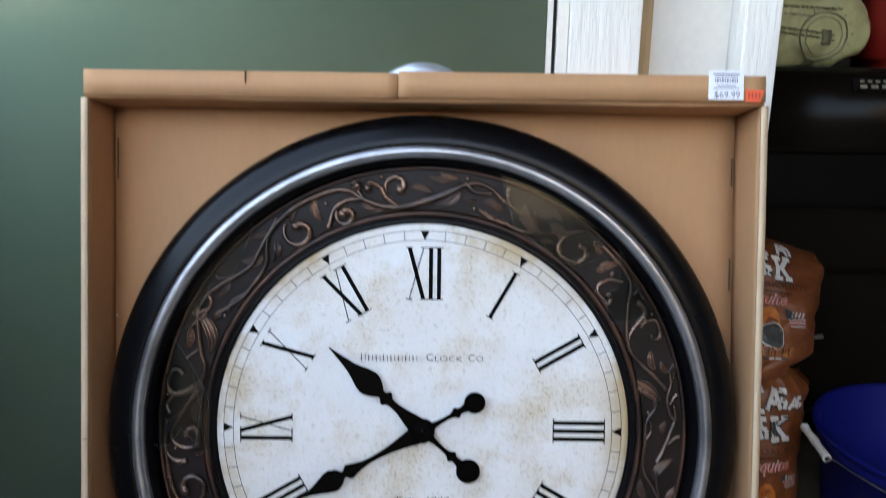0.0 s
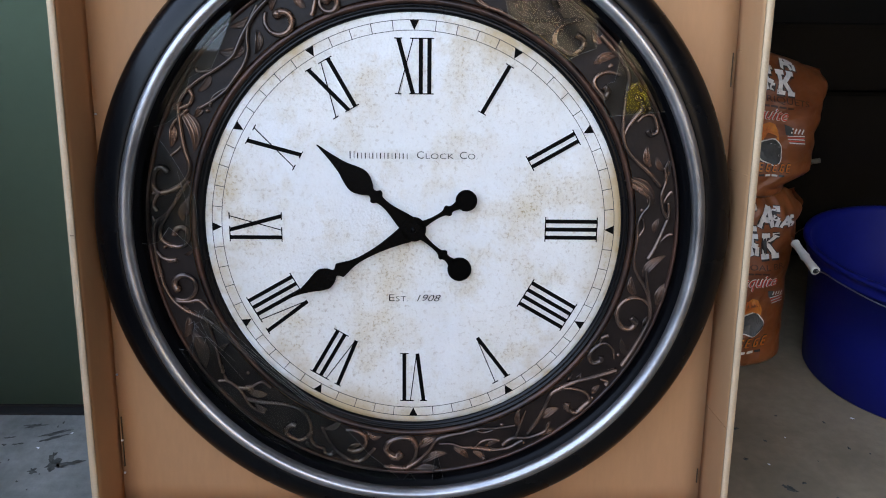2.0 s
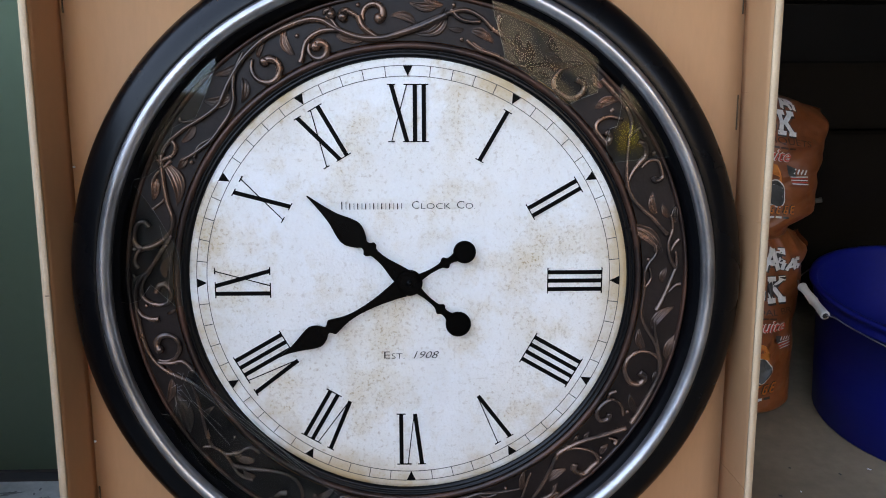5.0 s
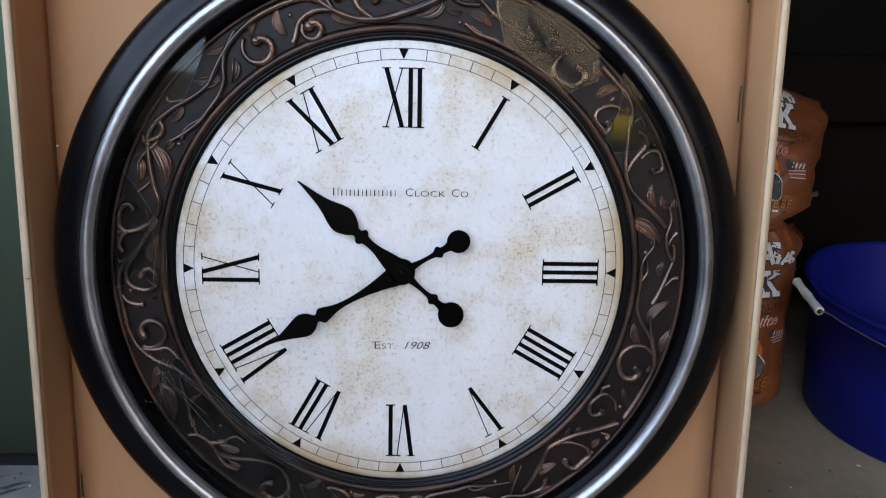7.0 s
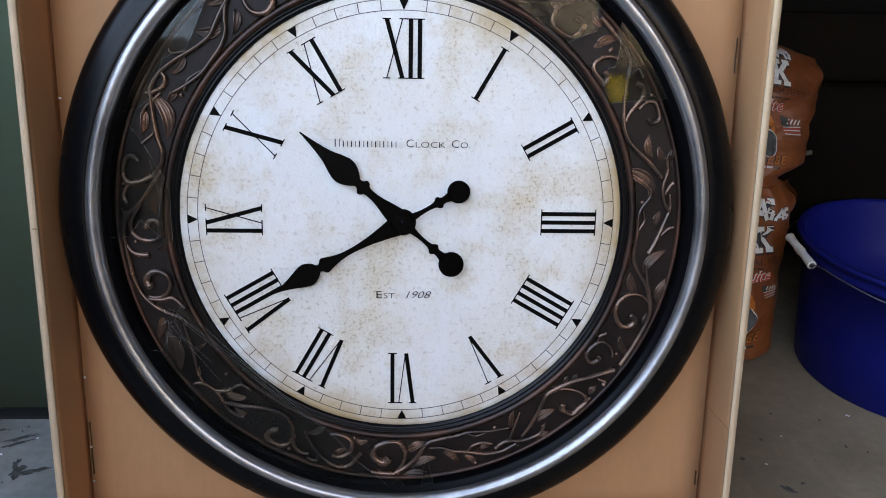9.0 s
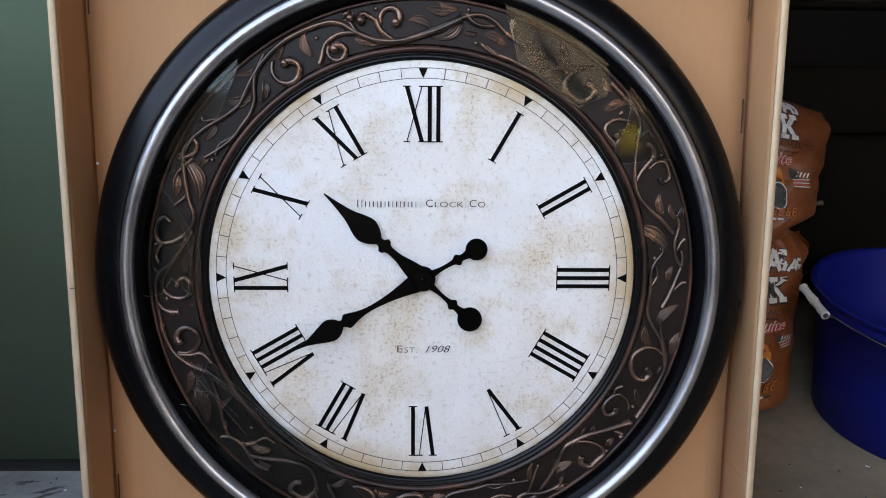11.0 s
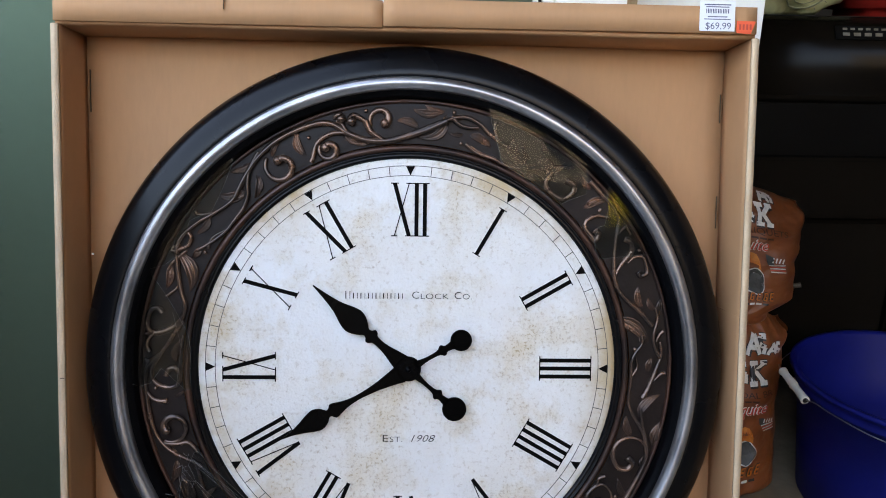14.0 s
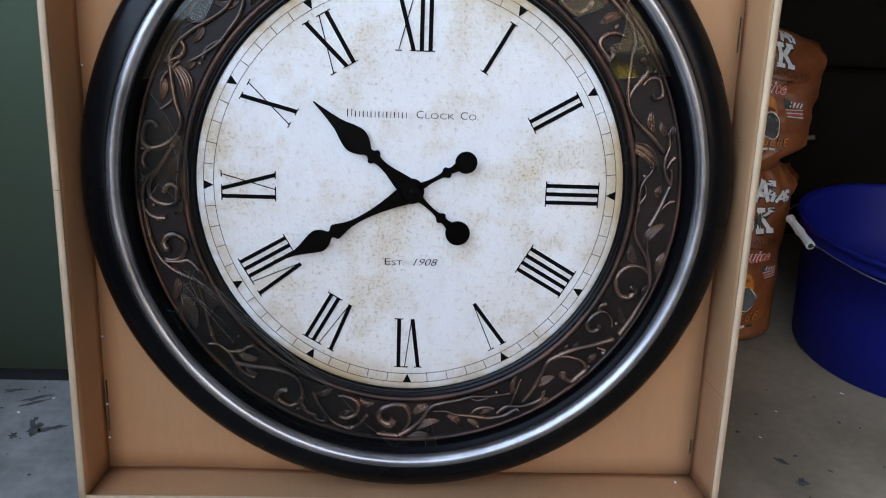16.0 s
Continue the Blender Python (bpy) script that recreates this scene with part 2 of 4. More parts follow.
def tube(points, radius, sides=8, flat=1.0, bm=None, up=Vector((0, -1, 0))):
    """A tube along points; radius is a number or a function of 0..1; flat squeezes it along up."""
    b = bmesh.new() if bm is None else bm
    pts = [Vector(p) for p in points]
    rings = []
    for i, p in enumerate(pts):
        d = (pts[min(i + 1, len(pts) - 1)] - pts[max(i - 1, 0)]).normalized()
        side = d.cross(up)
        side = side.normalized() if side.length > 1e-6 else Vector((1, 0, 0))
        nrm = side.cross(d).normalized()
        r = radius(i / (len(pts) - 1)) if callable(radius) else radius
        rings.append([b.verts.new(p + side * r * math.cos(2 * math.pi * k / sides) + nrm * r * flat * math.sin(2 * math.pi * k / sides)) for k in range(sides)])
    for p, q in zip(rings, rings[1:]):
        for k in range(sides):
            b.faces.new((p[k], p[(k + 1) % sides], q[(k + 1) % sides], q[k]))
    b.faces.new(rings[0]), b.faces.new(rings[-1][::-1])
    return b


def prism(outline, y0, y1, bm=None):
    """A flat piece from an outline of (x, z), between two local depths."""
    b = bmesh.new() if bm is None else bm
    f = [b.verts.new((x, y0, z)) for x, z in outline]
    k = [b.verts.new((x, y1, z)) for x, z in outline]
    n = len(outline)
    b.faces.new(f), b.faces.new(k[::-1])
    for i in range(n):
        b.faces.new((f[i], f[(i + 1) % n], k[(i + 1) % n], k[i]))
    return b


def lettering(text, size, width=None, shear=0.0, thin=0.0):
    """The mesh of a line of text, centred, in the local x-z plane facing -y."""
    cu = bpy.data.curves.new("text", "FONT")
    cu.body, cu.size, cu.align_x, cu.align_y, cu.shear = text, size, "CENTER", "CENTER", shear
    cu.resolution_u = 3
    cu.offset = thin
    ob = bpy.data.objects.new("text", cu)
    scene.collection.objects.link(ob)
    bpy.context.view_layer.update()
    me = bpy.data.meshes.new_from_object(ob.evaluated_get(bpy.context.evaluated_depsgraph_get()))
    bpy.data.objects.remove(ob)
    bm = bmesh.new()
    bm.from_mesh(me)
    bpy.data.meshes.remove(me)
    bm.transform(Matrix.Rotation(radians(90), 4, "X"))
    if width:
        span = max(v.co.x for v in bm.verts) - min(v.co.x for v in bm.verts)
        bm.transform(Matrix.Diagonal((width / span, 1, 1, 1)))
    return bm


# ---------------- the setting ----------------
DOOR_Y = 0.168
ground = part("ground", box(-60, 60, -60, 60, -0.3, -0.012), DARK_GROUND, smooth=False)
tagged(ground, "unseen ground reaching far off, kept dark to cut bounced light", "ground", kind="structure")


def slab(x0, x1):
    bm = bmesh.new()
    nx, ny = 60, 100
    v = [[bm.verts.new((x0 + (x1 - x0) * i / nx, -1.3 + 4.8 * j / ny, 0.0)) for j in range(ny + 1)] for i in range(nx + 1)]
    for i in range(nx):
        for j in range(ny):
            bm.faces.new((v[i][j], v[i + 1][j], v[i + 1][j + 1], v[i][j + 1]))
    for p in bm.verts:
        p.co.z = -abs(noise.noise(p.co * 3.0)) * 0.0012
    return bm


floor = part("floor", slab(-2.6, 0.148), CONCRETE)
tagged(floor, "grey worn concrete floor with dark scuffs", "floor", kind="structure")
# right-hand slab, tinted for light bounced off the tray
garage_floor = part("garage_floor", slab(0.152, 3.6), CONCRETE_BOUNCE)
tagged(garage_floor, "worn concrete garage floor, warm bounced light put into its tan", "floor", kind="structure")

door = thing("door_1", pose(0, DOOR_Y, 0), "satin dark green flush door, closed", "door", kind="structure")
part("door_leaf", box(-0.76, 0.150, 0, 0.044, 0.012, 2.04, 0.002), DOOR_GREEN, door)
part("door_edge_strip", box(0.1505, 0.1575, -0.001, 0.044, 0.012, 2.04), WHITE_FLAT, door, "pale metal door edge", False)
# black strips stand in for the dark gaps beside and under the leaf
part("edge_gap_strip", box(0.158, 0.1625, 0.008, 0.044, 0.0, 2.05), GAP, door, "black strip standing in for the dark gap at the door edge", False)
part("bottom_gap_strip", box(-0.76, 0.1575, 0.006, 0.040, 0.0, 0.0118), GAP, door, "dark strip filling the gap under the door", False)
part("round_plate", lathe([(0.0001, -0.013), (0.030, -0.0125), (0.058, -0.010), (0.072, -0.006), (0.077, -0.002), (0.078, 0.0)], 64), KNOB, door, "round pale metal plate", m=pose(-0.007, 0, 0.7465))

sill = part("door_sill", box(-0.80, 0.20, DOOR_Y - 0.012, DOOR_Y + 0.05, 0.0, 0.004, 0.001), GAP, smooth=False)
tagged(sill, "thin dark metal door threshold strip", "threshold", kind="structure")
jamb = part("door_jamb", box(0.1630, 0.1770, DOOR_Y - 0.006, DOOR_Y + 0.06, 0.0, 2.2, 0.001), WHITE_FLAT, smooth=False)
tagged(jamb, "smooth white painted door jamb", "trim", kind="structure")
# narrow strip, browner than the wall next to it
casing_strip = part("brown_strip", box(0.2684, 0.2930, DOOR_Y + 0.030, DOOR_Y + 0.0395, 0.0, 2.2, 0.003), STRIP_BROWN, smooth=False)
tagged(casing_strip, "narrow brown strip beside the casing", "trim", kind="structure")
trim = part("trim", box(0.1775, 0.268, DOOR_Y - 0.012, DOOR_Y + 0.06, 0.0, 2.2, 0.002), WHITE_TRIM, smooth=False)
tagged(trim, "white wood-grained casing board beside the door", "trim", kind="structure")
wall = part("wall_front", box(0.2685, 0.398, DOOR_Y + 0.040, DOOR_Y + 0.08, 0.0, 3.0), WHITE_FLAT, smooth=False)
tagged(wall, "off-white painted wall strip between trim boards", "wall", kind="structure")
corner = part("corner_trim", box(0.3985, 0.444, DOOR_Y - 0.010, DOOR_Y + 0.09, 0.0, 3.0, 0.002), WHITE_TRIM, smooth=False)
tagged(corner, "white wood-grained corner board at the opening", "trim", kind="structure")
part("trim.001", box(-0.87, -0.764, DOOR_Y - 0.012, DOOR_Y + 0.06, 0.0, 2.2, 0.002), WHITE_TRIM, smooth=False)
tagged(bpy.data.objects["trim.001"], "white wood-grained casing board beside the door", "trim", kind="structure")
for nm, q, tx in (("wall_left", (-2.6, -0.8705, DOOR_Y, DOOR_Y + 0.06, 0, 3.0), "off-white painted wall beside the door"),
                  ("wall_over_door", (-0.8700, 0.268, DOOR_Y + 0.02, DOOR_Y + 0.06, 2.2005, 3.0), "off-white painted wall over the door")):
    tagged(part(nm, box(*q), WHITE_FLAT, smooth=False), tx, "wall", kind="structure")
# closing walls, coloured near-black to keep the interior dark
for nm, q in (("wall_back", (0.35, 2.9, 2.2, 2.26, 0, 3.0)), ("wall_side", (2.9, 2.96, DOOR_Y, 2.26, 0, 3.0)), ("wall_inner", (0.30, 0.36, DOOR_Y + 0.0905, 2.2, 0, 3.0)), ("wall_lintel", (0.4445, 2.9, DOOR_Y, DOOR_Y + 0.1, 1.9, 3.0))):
    tagged(part(nm, box(*q), GARAGE_DARK, smooth=False), "brown garage wall, darkness of the interior put into its colour", "wall", kind="structure")
# out of view: dark walls added to dim reflections, tan one mirrored in glass
for nm, q, mt in (("wall_right", (2.9, 2.96, -4.5, DOOR_Y - 0.0005, 0, 2.7), DARK_BOARDS), ("wall_rear", (0.35, 2.96, -4.6, -4.501, 0, 1.72), DARK_BOARDS), ("wall_rear_upper", (0.35, 2.96, -4.6, -4.501, 1.7205, 2.9), TANWALL), ("wall_fence", (-9.0, 0.3495, -4.6, -4.501, 0, 1.85), DARK_BOARDS)):
    tagged(part(nm, box(*q), mt, smooth=False), "plain added wall out of view, shaping light and reflections", "wall", kind="structure")
# added blocker: keeps low light from the left off the lower tray
tagged(part("low_light_block", box(-0.99, -0.93, -1.9, DOOR_Y - 0.013, 0, 0.88), DARK_BOARDS, smooth=False), "low dark block added out of view to shade the tray", "wall", kind="structure")
# unseen cover, sized to let skylight in mainly from the left
tagged(part("overhead_block", box(-0.45, 2.96, -2.75, DOOR_Y - 0.0125, 2.7005, 2.8), OVERHEAD, smooth=False), "plain tan overhead boards out of view, added to block skylight", "ceiling", kind="structure")
tagged(part("roof_brace", tube(spline([(0.80, -4.46, 2.40), (0.834, -4.46, 2.24), (0.995, -4.46, 2.03), (1.176, -4.46, 1.83)], 6), lambda t: 0.010 + 0.026 * t, 8), DARK_BOARDS), "dark wooden brace on the rear wall", "brace", kind="structure")
bin_ = thing("storage_bin", pose(1.452, -4.42, 1.352), "yellow plastic storage bin on a wall shelf", "bin")
part("body", box(-0.065, 0.065, -0.075, 0.09, 0.0, 0.225, 0.012), YELLOW, bin_)
part("lid", box(-0.070, 0.070, -0.078, 0.096, 0.2255, 0.245, 0.006), YELLOW, bin_)
tagged(part("shelf", box(1.15, 1.78, -4.4995, -4.28, 1.327, 1.3515, 0.002), DARK_BOARDS, smooth=False), "dark wooden wall shelf", "shelf")
tagged(part("ceiling", box(0.30, 2.96, DOOR_Y + 0.06, 2.26, 3.0, 3.1), GARAGE_DARK, smooth=False), "garage ceiling, darkness of the interior put into its colour", "ceiling", kind="structure")

# ---------------- cardboard tray and clock ----------------
STAND = pose(0, 0, 0.394, -12.5, 0, 0)
tray = thing("cardboard_box", STAND, "open kraft cardboard tray leaning back against the green door", "box")
FRONT, BACK, HW, TOP, BOT = -0.040, 0.036, 0.386, 0.388, -0.382
REAR = 0.0725  # the outer back, which rests on the door


def sheet(x0, x1, y0, y1, z0, z1, seed, amount=0.0012, cuts=26):
    """A cardboard panel with a slight wave."""
    bm = box(x0, x1, y0, y1, z0, z1)
    dims = (x1 - x0, y1 - y0, z1 - z0)
    for axis in range(3):
        if dims[axis] > 0.05:
            es = [e for e in bm.edges if abs((e.verts[0].co - e.verts[1].co)[axis]) > 0.9 * dims[axis]]
            bmesh.ops.subdivide_edges(bm, edges=es, cuts=cuts if dims[axis] > 0.2 else 5, use_grid_fill=True)
    thin = min(range(3), key=lambda a: dims[a])
    for v in bm.verts:
        v.co[thin] += amount * noise.noise(v.co * 5 + Vector((seed, 0, 0)))
    return bm


part("back_panel", sheet(-HW - 0.004, HW + 0.004, BACK, BACK + 0.005, BOT - 0.004, TOP + 0.020, 1.0), CARD, tray)
part("rear_panel", sheet(-HW - 0.004, HW + 0.002, REAR - 0.005, REAR, BOT - 0.004, TOP + 0.025, 1.5), CARD, tray)
for side in (-HW - 0.004, HW - 0.002):
    part("rear_side", sheet(side, side + 0.005, BACK + 0.0055, REAR - 0.0055, BOT - 0.004, TOP + 0.024, 1.7), CARD, tray)
part("side_panel", sheet(-HW - 0.006, -HW, FRONT, BACK, BOT - 0.004, TOP, 2.0, 0.003), CARD, tray)
part("side_panel", sheet(HW - 0.002, HW + 0.004, FRONT, BACK, BOT - 0.004, TOP, 3.0, 0.003), CARD, tray)
part("bottom_panel", sheet(-HW, HW - 0.002, FRONT, BACK, BOT - 0.006, BOT, 4.0, 0.002), CARD, tray)
part("top_panel", sheet(-HW - 0.004, HW + 0.002, FRONT + 0.003, BACK, TOP, TOP + 0.006, 5.0, 0.002), CARD, tray)
part("top_cover", sheet(-HW - 0.004, HW + 0.002, FRONT + 0.003, REAR, TOP + 0.026, TOP + 0.031, 6.0, 0.001), CARD, tray)
part("top_flap", sheet(-HW - 0.004, -0.0325, FRONT - 0.002, FRONT + 0.003, TOP + 0.0025, TOP + 0.0315, 7.0, 0.0015), CARD, tray)
part("top_flap", sheet(-0.0315, HW + 0.001, FRONT - 0.003, FRONT + 0.002, TOP + 0.0040, TOP + 0.0335, 8.0, 0.0015), CARD, tray)
for x0, x1 in ((-HW - 0.0065, -HW + 0.0010), (HW - 0.0030, HW + 0.0045)):
    part("folded_edge", sheet(x0, x1, FRONT - 0.0025, FRONT + 0.001, BOT - 0.004, TOP - 0.001, x0, 0.0006), CARD_EDGE, tray, "pale folded cardboard rim")
part("folded_edge", sheet(-HW, HW - 0.003, FRONT - 0.0025, FRONT + 0.001, BOT - 0.004, BOT + 0.0045, 9.0, 0.0006), CARD_EDGE, tray, "pale folded cardboard rim")
# solid dark bars take the place of shaded cuts
for x, z0, z1 in ((-HW + 0.003, 0.30, 0.35), (HW - 0.006, 0.30, 0.335), (HW - 0.006, 0.17, 0.21), (HW - 0.006, -0.35, -0.33), (-HW + 0.003, -0.33, -0.26)):
    part("slot", box(x - 0.0004, x + 0.0004, BACK - 0.0030, BACK - 0.0005, z0, z1), CARD_DARK, tray, "dark bar drawn as a cut slot", False)

for z in (0.21, 0.07, -0.10, -0.24):
    part("score_line", tube([(HW - 0.0021, FRONT + 0.002, z), (HW - 0.0015, 0.0, z + 0.001), (HW - 0.0021, BACK - 0.004, z + 0.002)], 0.0005, 5), CARD, tray, "faint pressed crease")
part("score_line", box(-HW - 0.004, -HW + 0.0006, FRONT - 0.0030, FRONT - 0.002, -0.005, -0.0040), CARD_DARK, tray, "dark bar drawn as a small cut in the rim", False)
part("flap_slit", box(-0.2062, -0.2054, FRONT - 0.0042, FRONT - 0.002, TOP + 0.018, TOP + 0.0318), CARD_DARK, tray, "dark bar drawn as a short torn slit", False)
for x, y, z in ((HW - 0.030, 0.012, BOT + 0.0022), (-HW + 0.004, BACK - 0.006, -0.20), (-HW + 0.005, BACK - 0.008, -0.29), (-HW + 0.006, BACK - 0.010, -0.335), (-HW + 0.004, BACK - 0.006, 0.13)):
    part("staple", box(x - 0.0012, x + 0.0012, y - 0.0012, y + 0.0012, z - 0.0012, z + 0.0012, 0.0003), LABEL, tray, "tiny bright staple", False)
tag = thing("price_label", STAND @ pose(0.341, FRONT - 0.0048, 0.4105), "white printed price label stuck on the cardboard", "label")
part("paper", box(-0.020, 0.020, 0, 0.0008, -0.0165, 0.0165, 0.0002), LABEL, tag, smooth=False)
part("price", lettering("$69.99", 0.0105, 0.029), LABEL_INK, tag, m=pose(0.001, -0.0004, -0.0112), smooth=False)
for k, (w, h, z) in enumerate(((0.030, 0.0012, 0.0125), (0.026, 0.0010, 0.0100), (0.022, 0.0010, -0.0008), (0.030, 0.0009, -0.0035))):
    part("print_line", box(-w / 2, w / 2, -0.0004, 0.0002, z - h / 2, z + h / 2), LABEL_INK, tag, smooth=False)
for k in range(14):
    part("barcode_bar", box(-0.013 + k * 0.0019, -0.013 + k * 0.0019 + (0.0006, 0.0011, 0.0009)[k % 3], -0.0004, 0.0002, 0.0030, 0.0078), LABEL_INK, tag, smooth=False)
sticker = thing("orange_sticker", STAND @ pose(0.3735, FRONT - 0.0048, 0.399), "small bright orange sticker on the cardboard", "sticker")
part("paper", prism([(-0.0105, -0.0065), (0.006, -0.0075), (0.0115, 0.0065), (-0.0100, 0.0068)], 0, 0.0008), ORANGE, sticker, smooth=False)
for k in range(4):
    part("print_bar", box(-0.0075 + k * 0.004, -0.0055 + k * 0.004, -0.0004, 0.0002, -0.003, 0.003), BAG_RED, sticker, smooth=False)

clock = thing("wall_clock", STAND, "large round black wall clock with bronze vine relief and aged dial", "clock")
part("outer_frame", lathe([(0.30, 0.047), (0.366, 0.047), (0.374, 0.040), (0.3775, 0.020), (0.3785, 0.004), (0.3780, -0.003), (0.3755, -0.0100), (0.3710, -0.0160), (0.3650, -0.0205), (0.3580, -0.0238), (0.3500, -0.0260), (0.3430, -0.0270), (0.3400, -0.0262), (0.3395, -0.0100)], 192), BLACK, clock)
part("bead_ring", lathe([(0.3402, -0.020)] + [(0.3327 + 0.0074 * math.cos(a), -0.0270 - 0.0088 * math.sin(a)) for a in [math.pi * k / 12 for k in range(13)]] + [(0.3252, -0.015)], 192), PEWTER, clock, "rubbed pewter bead")
part("inner_step", lathe([(0.3254, -0.024), (0.3240, -0.0225), (0.3232, -0.0190), (0.3205, -0.0180), (0.3192, -0.0150), (0.3180, -0.0080), (0.3172, 0.0)], 192), BLACK_DULL, clock)
part("relief_ground", lathe([(0.3174, -0.0035), (0.3000, -0.0045), (0.2800, -0.0045), (0.2660, -0.0040)], 160), BRONZE, clock, "dark bronze band")
part("copper_lip", lathe([(0.3174, -0.003), (0.3168, -0.0070), (0.3148, -0.0080), (0.3130, -0.0070), (0.3124, -0.003)], 160), COPPER_LIP, clock, "rubbed copper lip")
part("copper_lip", lathe([(0.2650, -0.0035), (0.2640, -0.0062), (0.2618, -0.0082), (0.2594, -0.0078), (0.2580, -0.0062), (0.2572, -0.0030)], 160), COPPER_LIP, clock, "rubbed copper lip")
part("dial_surround", lathe([(0.2574, -0.0030), (0.2570, -0.0052), (0.2556, -0.0058), (0.2546, -0.0046), (0.2540, -0.0026), (0.2530, -0.0032), (0.2512, -0.0030), (0.2496, -0.0016), (0.2486, 0.0008)], 160), BLACK, clock)
dial = part("dial", lathe([(0.0001, 0.0), (0.06, 0.0), (0.12, 0.0), (0.18, 0.0), (0.22, 0.0), (0.2440, 0.0), (0.2500, 0.0006), (0.2500, 0.004)], 160), DIAL, clock, "cream dial with tan speckles")


def on_dial(bm, angle, r, turn=0):
    """Moves a piece made round the origin to a clock angle and radius, its top outward."""
    a = radians(angle)
    bm.transform(pose(r * math.sin(a), 0, r * math.cos(a), 0, angle + turn, 0))
    return bm


def bar(bm, x0, z0, x1, z1, w):
    """A straight stroke from (x0, z0) to (x1, z1)."""
    d = Vector((x1 - x0, z1 - z0)).normalized() * (w / 2)
    prism([(x0 - d.y, z0 + d.x), (x0 + d.y, z0 - d.x), (x1 + d.y, z1 - d.x), (x1 - d.y, z1 + d.x)], -0.0007, -0.0001, bm)


def numeral(text):
    """Roman strokes with fine serifs: thick and thin diagonals."""
    h, thick, thin = 0.0310, 0.0047, 0.0011
    wide = {"I": 0.0098, "V": 0.0225, "X": 0.0250}
    total = sum(wide[c] for c in text)
    bm, x = bmesh.new(), -total / 2
    runs = []
    for c in text:
        w = wide[c]
        m = x + w / 2
        if c == "I":
            bar(bm, m, -h, m, h, thick)
            runs += [(m - 0.0052, m + 0.0052, h), (m - 0.0052, m + 0.0052, -h)]
        elif c == "V":
            bar(bm, m - 0.0080, h, m, -h, thick)
            bar(bm, m + 0.0085, h, m + 0.0010, -h, thin)
            runs += [(m - 0.0125, m - 0.0035, h), (m + 0.0045, m + 0.0125, h)]
        else:
            bar(bm, m - 0.0085, h, m + 0.0085, -h, thick)
            bar(bm, m + 0.0085, h, m - 0.0085, -h, thin)
            runs += [(m - 0.0130, m - 0.0040, h), (m + 0.0050, m + 0.0125, h), (m - 0.0125, m - 0.0050, -h), (m + 0.0040, m + 0.0130, -h)]
        x += w
    for a, b, z in runs:
        bar(bm, a, z, b, z, 0.0012)
    return bm


for k, text in enumerate(("XII", "I", "II", "III", "IIII", "V", "VI", "VII", "VIII", "IX", "X", "XI")):
    part("numeral", on_dial(numeral(text), 30 * k, 0.1890), INK, clock, smooth=False)
    tri = bmesh.new()
    prism([(-0.0052, 0.0050), (0.0, -0.0058), (0.0052, 0.0050)], -0.0008, -0.0001, tri)
    part("hour_mark", on_dial(tri, 30 * k, 0.2350), INK, clock, smooth=False)
for r in (0.2290, 0.2405):
    part("minute_rail", lathe([(r - 0.00035, 0.0002), (r - 0.00035, -0.0004), (r + 0.00035, -0.0004), (r + 0.00035, 0.0002)], 160), RAIL_INK, clock, smooth=False)
for k in range(60):
    if k % 5:
        tick = bmesh.new()
        bar(tick, 0, -0.0058, 0, 0.0058, 0.0008)
        part("minute_tick", on_dial(tick, 6 * k, 0.2348), RAIL_INK, clock, smooth=False)


def small_caps(items, z, mat_ob):
    for x, text, size, width, slant in items:
        part("dial_lettering", lettering(text, size * 0.96, width, slant, -0.00012), INK, mat_ob, m=pose(x, -0.0008, z + (size - 0.0115) * 0.36), smooth=False)


# the maker's first word stands as plain strokes, the rest is lettered
for k in range(8):
    tall = 0.0088 if k == 0 else 0.0068
    strokes = bmesh.new()
    bar(strokes, -0.0025, -tall / 2, -0.0025, tall / 2, 0.0011)
    bar(strokes, 0.0022, -tall / 2, 0.0022, tall / 2, 0.0007)
    part("maker_mark", strokes, INK, clock, m=pose(-0.0725 + k * 0.0089, 0, 0.0862 + (tall - 0.0068) / 2), smooth=False)
small_caps(((0.0075, "C", 0.0130, 0.0080, 0), (0.0300, "LOCK", 0.0098, 0.0330, 0), (0.0580, "C", 0.0130, 0.0080, 0), (0.0692, "O.", 0.0098, 0.0110, 0)), 0.0866, clock)
small_caps(((-0.0270, "E", 0.0130, 0.0068, 0), (-0.0140, "ST.", 0.0098, 0.0150, 0), (0.0160, "1908", 0.0128, 0.0290, 0.35)), -0.0872, clock)


def pointer(stations, y0, y1):
    """A flat pointer along +z from (distance, half width) stations, smoothed."""
    line = spline([(w, 0, d) for d, w in stations], 5)
    bm = bmesh.new()
    prism([(max(p.x, 0.0003), p.z) for p in line] + [(-max(p.x, 0.0003), p.z) for p in reversed(line)], y0, y1, bm)
    return bm


def disc(x, z, r, y0, y1, bm):
    prism([(x + r * math.cos(2 * math.pi * k / 40), z + r * math.sin(2 * math.pi * k / 40)) for k in range(40)], y0, y1, bm)


HOUR = ((0.010, 0.0110), (0.020, 0.0090), (0.038, 0.0050), (0.052, 0.0048), (0.056, 0.0082), (0.060, 0.0090), (0.063, 0.0058), (0.067, 0.0050), (0.072, 0.0090), (0.080, 0.0135), (0.088, 0.0150), (0.098, 0.0125), (0.112, 0.0072), (0.130, 0.0035), (0.150, 0.0006))
